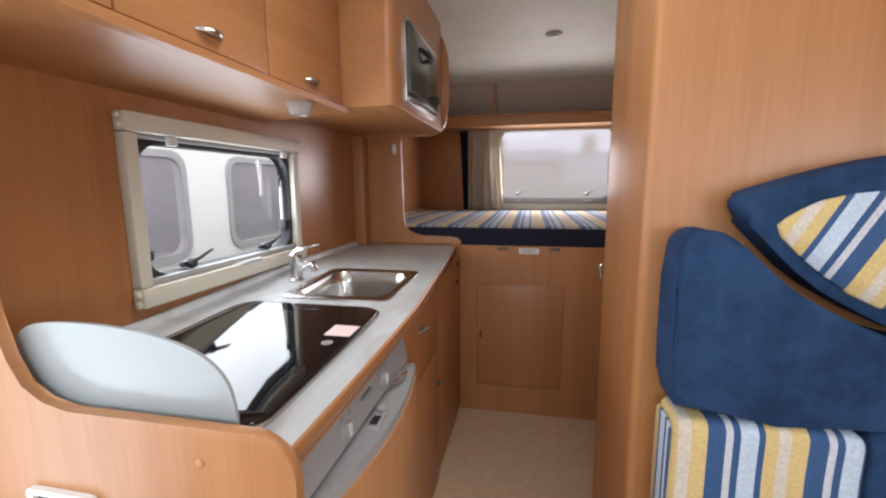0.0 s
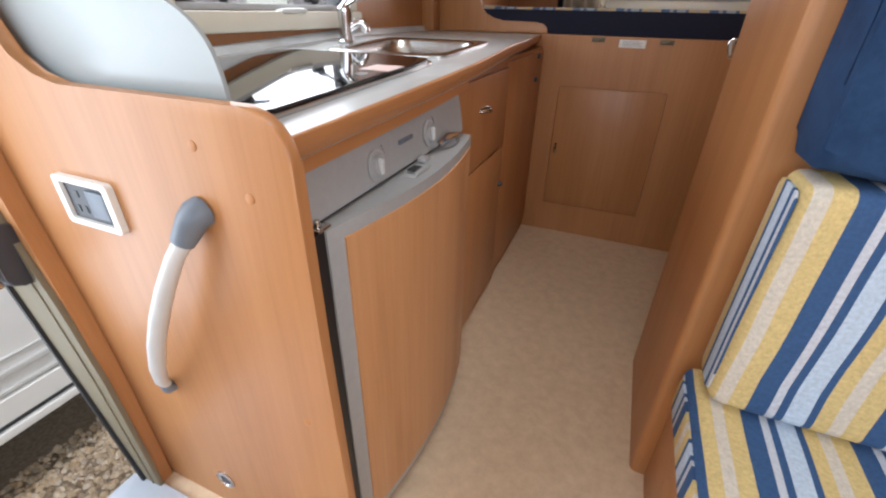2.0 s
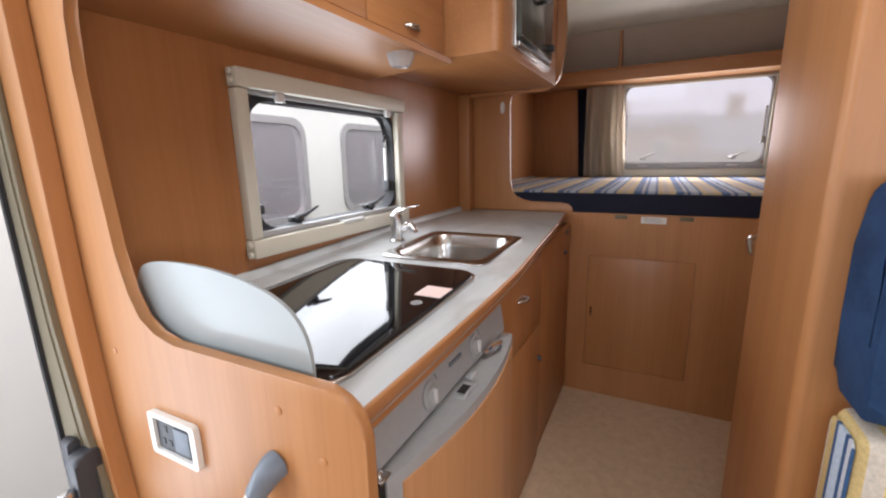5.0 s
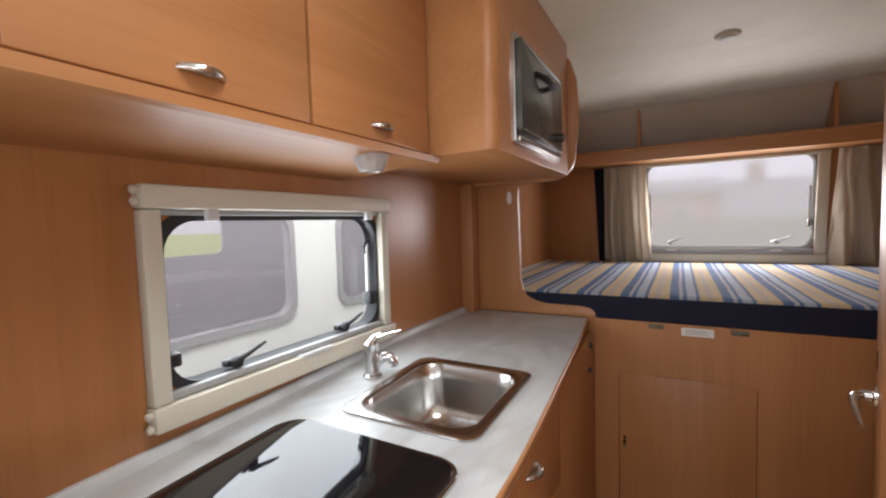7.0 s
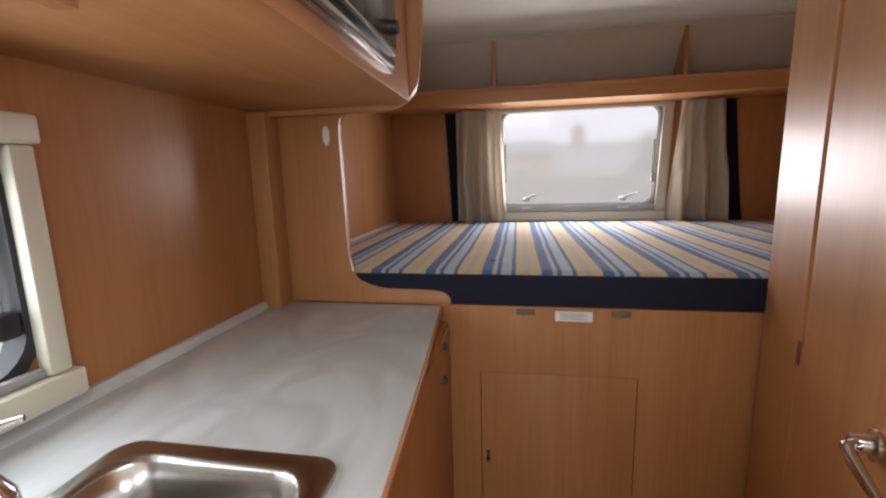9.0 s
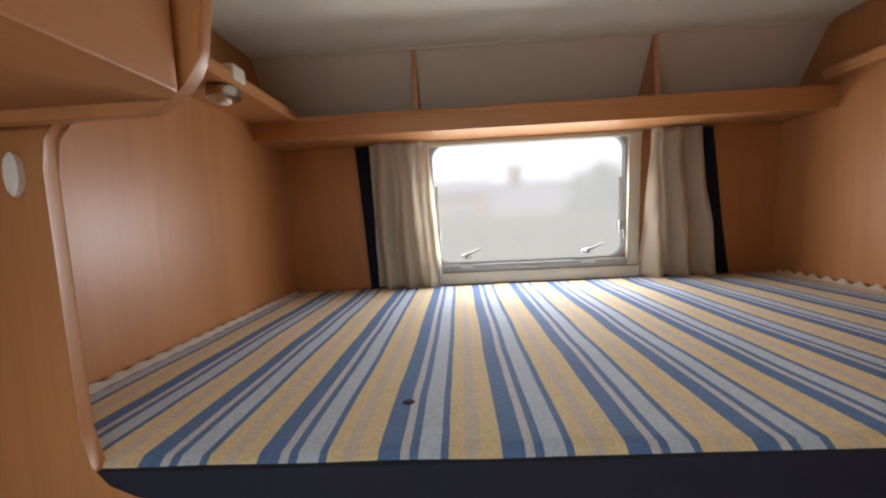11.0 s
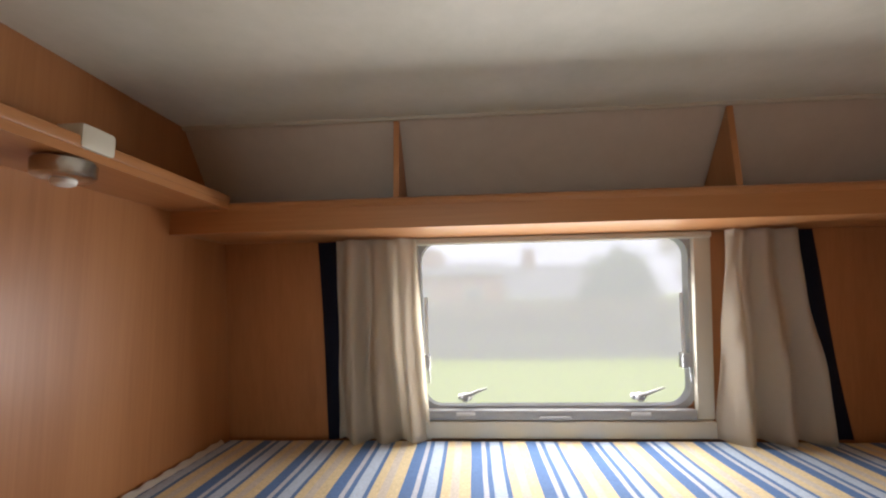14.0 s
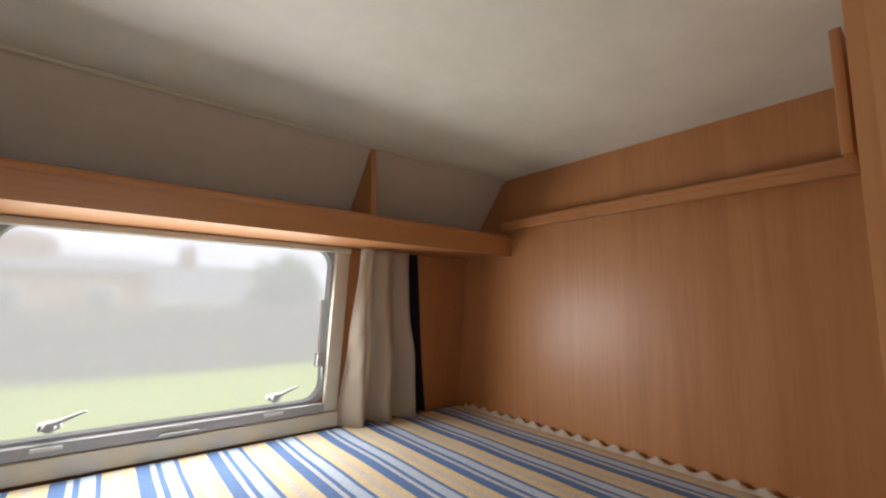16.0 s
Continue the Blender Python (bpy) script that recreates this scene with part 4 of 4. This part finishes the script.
# ---- curtains ----
def curtain(x0, x1, x0b, x1b, folds, phase):
    rows = []
    for i in range(25):
        s = i / 24
        z = 1.634 - 0.630 * s
        row = []
        for j in range(61):
            u = j / 60
            x = (x0 + (x1 - x0) * u) * (1 - s) + (x0b + (x1b - x0b) * u) * s
            d = 0.030 * math.sin(u * folds * 2 * math.pi + phase + 0.9 * math.sin(2.4 * s + phase)) * (0.55 + 0.45 * s) + 0.016 * noise.noise((u * 4 + s * 1.5, s * 2.5, phase)) + 0.006 * noise.noise((u * 13 + s * 2, s * 5, phase + 7)) + 0.010 * max(0.0, s - 0.85) / 0.15 * noise.noise((u * 9, s * 14, phase + 3))
            row.append((x, rear_y(z) - 0.062 + d, z + 0.004 * math.sin(u * 17 + phase) * s))
        rows.append(row)
    own = strip_mesh(rows)
    bmesh.ops.solidify(own, geom=own.faces[:], thickness=0.0015)
    return own


def band_mesh(x0, x1, x0b, x1b):
    """A narrow hanging edge strip with soft waves."""
    rows = []
    for i in range(17):
        q = i / 16
        z = 1.634 - 0.632 * q
        row = []
        for u in (0.0, 0.33, 0.66, 1.0):
            x = (x0 + (x1 - x0) * u) * (1 - q) + (x0b + (x1b - x0b) * u) * q
            row.append((x, rear_y(z) - 0.03 + 0.008 * math.sin(u * 5 + 4 * q), z))
        rows.append(row)
    own = strip_mesh(rows)
    bmesh.ops.solidify(own, geom=own.faces[:], thickness=0.002)
    return own


ct = thing("curtain", (0.50, 3.06, 1.0), "cream curtain tied back beside the rear window", "curtain", "rear curtains")
part("cloth", curtain(0.398, 0.652, 0.390, 0.684, 3.2, 0.4), curtain_mat, ct, smooth=80)
part("band", band_mesh(0.330, 0.402, 0.352, 0.410), navy_dark, ct, "navy blue curtain edge")
ct2 = thing("curtain", (1.70, 3.06, 1.0), "cream curtain hanging beside the rear window", "curtain", "rear curtains")
part("cloth", curtain(1.582, 1.790, 1.556, 1.862, 2.6, 2.0), curtain_mat, ct2, smooth=80)
part("band", band_mesh(1.785, 1.845, 1.862, 1.955), navy_dark, ct2, "navy blue curtain edge")

# ---- dinette bench ----
def soft_box(x0, x1, y0, y1, z0, z1, r, puff=0.006, seed=0):
    """An upholstered block, rounded and slightly uneven."""
    own = box(x0, x1, y0, y1, z0, z1, r, 4)
    bmesh.ops.subdivide_edges(own, edges=[e for e in own.edges if e.calc_length() > 0.12], cuts=5, use_grid_fill=True)
    cx, cy, cz = (x0 + x1) / 2, (y0 + y1) / 2, (z0 + z1) / 2
    for v in own.verts:
        v.co += puff * Vector((noise.noise((v.co.x * 6, v.co.z * 6, seed)), noise.noise((v.co.x * 5, v.co.z * 8, seed + 4)), noise.noise((v.co.x * 5, v.co.y * 6, seed + 9))))
    return own


def cushion(name, label, at, body, material, side=None):
    th = thing(name, at, label, "cushion", "dinette cushions")
    th.location, ORIGIN[th] = Vector((0, 0, 0)), Vector((0, 0, 0))
    part("cover", body, material, th, smooth=60)
    if side:
        part("gusset", side, stripe_side, th, "striped side gusset")
    return th


bench = thing("dinette_bench", (1.6, 0.25, 0.0), "beech dinette bench box", "bench")
part("plinth", box(1.152, XR, -0.04, 0.448, 0.0, 0.278, 0.006), wood_x, bench)
part("back_board", box(1.185, XR, 0.430, 0.448, 0.2785, 0.78, 0.003), wood_x, bench)
cushion("seat_cushion", "seat cushion in striped blue, yellow and white ticking", (1.6, 0.2, 0.28), soft_box(1.138, XR - 0.004, -0.12, 0.425, 0.280, 0.395, 0.022), stripe_seat, prism(rounded(-0.095, 0.40, 0.300, 0.377, 0.012), "x", 1.1345, 1.139, 0.002))
cushion("back_cushion", "plain navy blue backrest cushion beside the striped one", (1.8, 0.37, 0.398), soft_box(1.458, XR - 0.004, 0.322, 0.428, 0.398, 0.803, 0.022, 0.006, 7), navy)
bc = soft_box(1.160, 1.456, 0.318, 0.428, 0.398, 0.800, 0.022, 0.006, 3)
cushion("back_cushion", "backrest cushion in striped blue, yellow and white ticking", (1.6, 0.37, 0.398), bc, stripe_seat, prism(rounded(0.335, 0.412, 0.415, 0.785, 0.012), "x", 1.1565, 1.161, 0.002))
bl = [(1.166, 0.802), (1.158, 0.86), (1.157, 1.09), (1.164, 1.115), (1.181, 1.129), (1.204, 1.131), (1.23, 1.122), (1.252, 1.103), (1.30, 1.054), (1.358, 1.014), (1.43, 0.977), (1.51, 0.946), (1.62, 0.93), (1.78, 0.93), (1.78, 0.802)]
hr = thing("headrest", (1.45, 0.385, 0.80), "navy blue shaped headrest bolster against the washroom", "headrest")
part("bolster", prism(eased(bl, 1), "y", 0.325, 0.446, 0.022, 4), navy, hr, smooth=60)
part("seam", tube([(x, 0.3445, z) for x, z in eased(bl, 1)[2:22]], 0.0022, 6), navy, hr, "stitched navy seam")
pil = thing("scatter_cushion", (1.5, 0.40, 0.95), "navy-edged scatter cushion with a striped centre", "cushion")
po = [(1.251, 1.177), (1.262, 1.189), (1.288, 1.200), (1.39, 1.233), (1.482, 1.254), (1.62, 1.268), (1.70, 1.25), (1.72, 1.10), (1.70, 0.97), (1.66, 0.938), (1.60, 0.934), (1.535, 0.950), (1.45, 0.990), (1.367, 1.040), (1.30, 1.108), (1.262, 1.150)]
part("border", prism(eased(po, 1), "y", 0.375, 0.447, 0.026, 4), navy, pil, "navy blue border", 70)
pi_ = [(1.305, 1.133), (1.33, 1.158), (1.385, 1.188), (1.489, 1.200), (1.60, 1.205), (1.66, 1.18), (1.67, 1.08), (1.655, 1.0), (1.60, 0.985), (1.53, 0.990), (1.448, 1.008), (1.36, 1.075)]
tilt = stripes("striped scatter cushion", "x", -0.150, 0.025)
sc_ = prism(eased(pi_, 1), "y", 0.369, 0.380, 0.004, 2)
lean_m = pose(0, 0, 0, 0, 28)
bmesh.ops.translate(sc_, verts=sc_.verts, vec=(-1.405, -0.375, -1.05))
bmesh.ops.transform(sc_, matrix=lean_m.inverted(), verts=sc_.verts)
bmesh.ops.translate(sc_, verts=sc_.verts, vec=ORIGIN[pil])
centre = part("centre", sc_, tilt, pil, "striped ticking centre", 70)
centre.matrix_local = Matrix.Translation(Vector((1.405, 0.375, 1.05)) - ORIGIN[pil]) @ lean_m

# ---- doorway ----
df = thing("door_1", (0.0, -0.4, 0.0), "open doorway with an aluminium frame", "door frame", kind="structure")
part("jamb", prism([(0.070, 0.0), (0.100, 0.0), (0.100, 0.30), (0.086, 0.52), (0.062, 0.72), (0.050, 0.95), (0.045, 1.86), (-0.030, 1.86), (-0.030, 0.50)], "y", -0.030, -0.001, 0.002), wood_v, df)
OUTER = [(0.064, 0.0), (0.026, 0.20), (-0.018, 0.40), (-0.048, 0.55), (-0.055, 0.80), (-0.060, 1.86)]
INNER = [(0.112, 0.0), (0.110, 0.12), (0.104, 0.34), (0.080, 0.52), (0.035, 0.70), (0.004, 0.90), (-0.008, 1.13), (-0.012, 1.86)]
part("frame_strip", prism(INNER + OUTER[::-1], "y", -0.040, -0.0305, 0.003), alu, df, "olive aluminium frame strip")
part("groove", prism([(x * 0.72 + o * 0.28, z) for (x, z), o in zip(INNER, (0.03, 0.012, -0.02, -0.045, -0.052, -0.056, -0.057, -0.06))] + [(x * 0.76 + o * 0.24, z) for (x, z), o in zip(INNER, (0.03, 0.012, -0.02, -0.045, -0.052, -0.056, -0.057, -0.06))][::-1], "y", -0.0425, -0.0402, 0.0), alu, df, "raised olive bead")
part("seal", prism([(x + 0.002, z) for x, z in OUTER] + [(x - 0.008, z) for x, z in OUTER[::-1]], "y", -0.047, -0.028, 0.001), rubber, df, "black door seal")
part("frame_strip", box(-0.050, 0.004, -0.83, -0.80, -0.02, 1.86, 0.003), alu, df)
part("frame_head", box(-0.050, 0.004, -0.80, -0.048, 1.83, 1.859, 0.003), alu, df)
part("step_tread", prism(rounded(0.025, 0.42, -0.78, -0.032, 0.012), "z", 0.0005, 0.010, 0.003), step_mat, df, "pale blue-grey step tread")
dc = thing("door_catch", (0.02, -0.03, 0.54), "charcoal door catch box on the frame", "door catch")
part("housing", prism(rounded(-0.070, -0.020, 0.566, 0.674, 0.017), "x", 0.016, 0.050, 0.007, 3), charcoal, dc)
part("backplate", prism(rounded(-0.062, -0.041, 0.556, 0.690, 0.008), "x", -0.012, 0.0155, 0.003), charcoal, dc)
part("bolt", box(0.020, 0.038, -0.092, -0.0705, 0.585, 0.612, 0.004), chrome, dc, "metal bolt")
part("bolt_tip", box(0.022, 0.034, -0.086, -0.0705, 0.568, 0.582, 0.003), satin, dc, "worn metal tip")

# ---- outside ----
gravel = speckled("wet gravel bed", (0.42, 0.34, 0.25), (0.17, 0.13, 0.09), 60, 0.2, 0.75, 0.9)
grass = speckled("grass", (0.30, 0.38, 0.03), (0.22, 0.29, 0.02), 5, 0.3, 0.9, 0.3)
grass.node_tree.nodes["Principled BSDF"].inputs["Specular IOR Level"].default_value = 0.0
solo("ground", box(-300, 300, -300, 5.5, GROUND - 0.1, GROUND), gravel, "wet brown gravel yard", "ground", kind="structure")
solo("lawn", box(-300, 300, 5.5, 300, GROUND - 0.1, GROUND + 0.02), grass, "bright green lawn behind the van", "ground", kind="structure")


def island_tones(name, tones, rough):
    m = mat(name, tones[0], rough)
    g = add(m, "ShaderNodeNewGeometry")
    r = ramp(m, [(i / (len(tones) - 1), t) for i, t in enumerate(tones)])
    link(m, g.outputs["Random Per Island"], r.inputs[0])
    link(m, r.outputs[0], m.node_tree.nodes["Principled BSDF"].inputs["Base Color"])
    return m


def pebbles():
    rng = random.Random(5)
    verts, faces = [], []
    for i in range(9500):
        x, y = rng.uniform(-0.95, 0.0), rng.uniform(-1.0, 1.5)
        r = rng.uniform(0.008, 0.019)
        a, e = rng.uniform(0, 6.3), rng.uniform(0.6, 1.0)
        z = GROUND + r * 0.25
        k = len(verts)
        for j in range(6):
            t = a + j * math.pi / 3
            q = r * rng.uniform(0.8, 1.1)
            verts.append((x + q * math.cos(t), y + q * e * math.sin(t), z))
        for j in range(3):
            t = a + 0.5 + j * 2.094
            verts.append((x + r * 0.5 * math.cos(t), y + r * 0.5 * e * math.sin(t), z + r * rng.uniform(0.45, 0.7)))
        for j in range(3):
            p, q, s = k + 6 + j, k + 6 + (j + 1) % 3, k + 2 * j
            faces += [(s, s + 1, p), (k + (2 * j + 1) % 6, k + (2 * j + 2) % 6, q), (k + (2 * j + 1) % 6, q, p)]
        faces.append((k + 6, k + 7, k + 8))
    me = bpy.data.meshes.new("gravel")
    me.from_pydata(verts, [], faces)
    me.materials.append(island_tones("gravel stones", [(0.30, 0.21, 0.13), (0.72, 0.60, 0.44), (0.52, 0.38, 0.23), (0.82, 0.73, 0.60), (0.42, 0.34, 0.26), (0.66, 0.51, 0.34)], 0.5))
    return tagged(new("gravel", me), "loose brown and cream gravel stones", "gravel", kind="stuff")


pebbles()

# unseen outside of this van, added in white to bounce light onto the caravan
sk = wall_hole("x", -0.043, -0.0355, (-0.002, 3.2, -0.25, 2.05), (0.384, 1.040, 0.975, 1.330, 0.065))
solo("bounce_skin", sk, white_gloss, "unseen white outer skin of the van, added to bounce light", "wall", kind="structure")
solo("bounce_skin_front", box(-0.043, -0.0355, FRONT, -0.83, -0.25, 2.05), white_gloss, "unseen white outer skin of the van, added to bounce light", "wall", kind="structure")

# neighbouring caravan, a hollow shell
CX = -0.80
cv = thing("caravan", (CX - 1.0, 1.2, GROUND), "white touring caravan with grey tinted windows parked alongside", "caravan")
HOLES = ((0.655, 1.404), (1.692, 2.36))
edges = [-3.0, 0.45, 1.55, 2.6, 3.6]
for (a0, a1), hole in zip(zip(edges, edges[1:]), (None, HOLES[0], HOLES[1], None)):
    if hole:
        part("side_wall", wall_hole("x", CX - 0.03, CX, (a0, a1, -0.18, 1.95), (hole[0] + 0.035, hole[1] - 0.035, 0.885, 1.348, 0.075)), white_gloss, cv)
        part("side_wall", wall_hole("x", CX - 2.13, CX - 2.10, (a0, a1, -0.18, 1.95), (hole[0] + 0.12, hole[1] + 0.05, 1.08, 1.42, 0.085)), white_gloss, cv)
    else:
        part("side_wall", box(CX - 0.03, CX, a0, a1, -0.18, 1.95), white_gloss, cv)
        part("side_wall", box(CX - 2.13, CX - 2.10, a0, a1, -0.18, 1.95), white_gloss, cv)
part("roof", box(CX - 2.13, CX, -3.0, 3.6, 1.951, 2.0, 0.02), white_gloss, cv)
part("end_wall", box(CX - 2.10, CX - 0.03, -3.0, -2.97, -0.18, 1.95), white_gloss, cv)
part("end_wall", box(CX - 2.10, CX - 0.03, 3.57, 3.6, -0.18, 1.95), white_gloss, cv)
part("floor", box(CX - 2.10, CX - 0.03, -2.97, 3.57, -0.18, -0.14), grey_plastic, cv)
part("bench", box(CX - 2.05, CX - 1.3, 0.2, 3.2, -0.135, 0.95, 0.04), wood_y, cv, "brown upholstered bench inside")
part("table", box(CX - 1.1, CX - 0.3, 0.9, 1.9, 0.74, 0.78, 0.01), light_grey, cv, "pale table top")
part("skirt", prism([(CX + 0.000, -0.170), (CX + 0.018, -0.178), (CX + 0.020, -0.258), (CX + 0.010, -0.268), (CX - 0.02, -0.268), (CX - 0.02, -0.170)], "y", -2.9, 3.5), white_gloss, cv, "white lower skirt")
for z0, z1, d in ((-0.050, -0.040, 0.008), (-0.110, -0.085, 0.012), (-0.165, -0.150, 0.014)):
    part("moulding", box(CX, CX + d, -2.9, 3.5, z0, z1, 0.003), light_grey, cv)
part("shadow_rail", box(CX - 0.02, CX + 0.006, -2.9, 3.5, -0.285, -0.269), charcoal, cv, "dark rail")
part("lower_rail", box(CX - 0.02, CX + 0.026, -2.9, 3.5, -0.318, -0.286, 0.004), white_gloss, cv, "white lower rail")
for w0, w1 in HOLES:
    wv = part("window", prism(rounded(w0, w1, 0.85, 1.383, 0.09), "x", CX + 0.002, CX + 0.012, 0.003, hole=rounded(w0 + 0.034, w1 - 0.034, 0.884, 1.349, 0.075)), smoke, cv, "pale grey window rim")
    wp = part("pane", prism(rounded(w0 + 0.033, w1 - 0.033, 0.883, 1.350, 0.075), "x", CX + 0.004, CX + 0.008), tint_glass, wv, "grey tinted acrylic")
    wp.visible_shadow = False


def foliage(name, place, size, count, leaf, tones, label, category, seed, trunk=None):
    """A tree or hedge: many small leaves in uneven clumps."""
    rng = random.Random(seed)
    th = thing(name, (place[0], place[1], GROUND), label, category)
    verts, faces = [], []
    clumps = [(rng.uniform(-1, 1), rng.uniform(-1, 1), rng.uniform(-1, 1)) for _ in range(26)] if trunk else None
    for i in range(count):
        if clumps:
            c = rng.choice(clumps)
            u = [c[q] * 0.75 + rng.gauss(0, 0.16) for q in range(3)]
        else:
            u = [rng.uniform(-1, 1), rng.uniform(-1, 1), rng.uniform(-1, 1 + 0.12 * noise.noise((i * 0.01, 0, seed)))]
        p = Vector((place[0] + u[0] * size[0], place[1] + u[1] * size[1], place[2] + u[2] * size[2]))
        d1 = Vector((rng.gauss(0, 1), rng.gauss(0, 1), rng.gauss(0, 1))).normalized() * leaf
        d2 = d1.cross(Vector((rng.gauss(0, 1), rng.gauss(0, 1), 0.3))).normalized() * leaf * 0.6
        k = len(verts)
        verts += [p - d1, p + d2, p + d1, p - d2]
        faces.append((k, k + 1, k + 2, k + 3))
    me = bpy.data.meshes.new("crown")
    me.from_pydata([v - ORIGIN[th] for v in verts], [], faces)
    me.materials.append(island_tones(name + " leaves", tones, 0.8))
    ob = new("crown", me)
    ob.parent = th
    if trunk:
        part("trunk", tube([(place[0], place[1], GROUND), (place[0] + 0.1, place[1], 1.2), (place[0], place[1], place[2])], [0.22, 0.15, 0.06], 10), bark, th, "brown trunk")
        for a in range(5):
            t = a * 1.3
            part("limb", tube([(place[0], place[1], 1.0 + 0.2 * a), (place[0] + 0.5 * size[0] * math.cos(t), place[1] + 0.5 * size[1] * math.sin(t), place[2] + 0.3 * size[2])], [0.09, 0.03], 6), bark, th)
    return th


bark = speckled("bark", (0.16, 0.12, 0.09), (0.09, 0.07, 0.05), 12, 0.3, 0.9, 0.5)
HEDGE = [(0.16, 0.10, 0.06), (0.24, 0.15, 0.085), (0.12, 0.12, 0.05), (0.18, 0.15, 0.07)]
foliage("hedge", (3.0, 16.2, 0.30), (13.0, 0.9, 0.92), 22000, 0.10, HEDGE, "tall brownish-green garden hedge beyond the lawn", "hedge", 3)
foliage("tree", (8.2, 24.0, 2.1), (1.7, 1.5, 1.6), 5000, 0.11, [(0.07, 0.09, 0.04), (0.11, 0.12, 0.06)], "dark green garden tree in mist", "tree", 4, True)
foliage("tree", (12.2, 23.0, 3.0), (2.0, 1.5, 2.2), 5000, 0.11, [(0.30, 0.14, 0.05), (0.40, 0.22, 0.09)], "orange autumn tree in mist", "tree", 6, True)

brick = speckled("red brick", (0.32, 0.17, 0.12), (0.24, 0.125, 0.09), 3, 0.3, 0.85, 0.2)
slate = speckled("grey roof tiles", (0.17, 0.165, 0.17), (0.12, 0.118, 0.12), 4, 0.3, 0.8, 0.2)
house = thing("brick_house", (-2.5, 27.0, GROUND), "red brick house with a flat-topped roof line in mist", "house")
part("wall", box(-8.0, 2.6, 25.5, 31.0, GROUND, 2.6), brick, house)
part("roof", prism([(25.3, 2.6), (31.2, 2.6), (29.5, 3.35), (27.0, 3.35)], "x", -8.1, 2.7), slate, house)
part("upper_wall", box(-8.0, -1.0, 26.5, 31.0, 3.0, 4.2), brick, house)
for wx in (-5.0, -2.6, 0.4):
    wn_ = part("window", box(wx, wx + 1.0, 25.46, 25.5, 0.8, 1.9), white_gloss, house)
    part("pane", box(wx + 0.08, wx + 0.92, 25.44, 25.459, 0.88, 1.82), charcoal, wn_)
bung = thing("bungalow", (6.5, 27.5, GROUND), "low bungalow with a grey tiled roof and chimney in mist", "house")
part("wall", box(2.9, 11.0, 25.6, 31.0, GROUND, 1.15), brick, bung)
part("fascia", box(2.75, 11.2, 25.3, 25.42, 1.10, 1.28), white_gloss, bung, "white fascia board")
part("roof", prism([(25.25, 1.28), (31.3, 1.28), (28.3, 3.25)], "x", 2.7, 11.2), slate, bung)
part("chimney", box(4.05, 4.75, 27.9, 28.6, 2.6, 4.2), brick, bung)
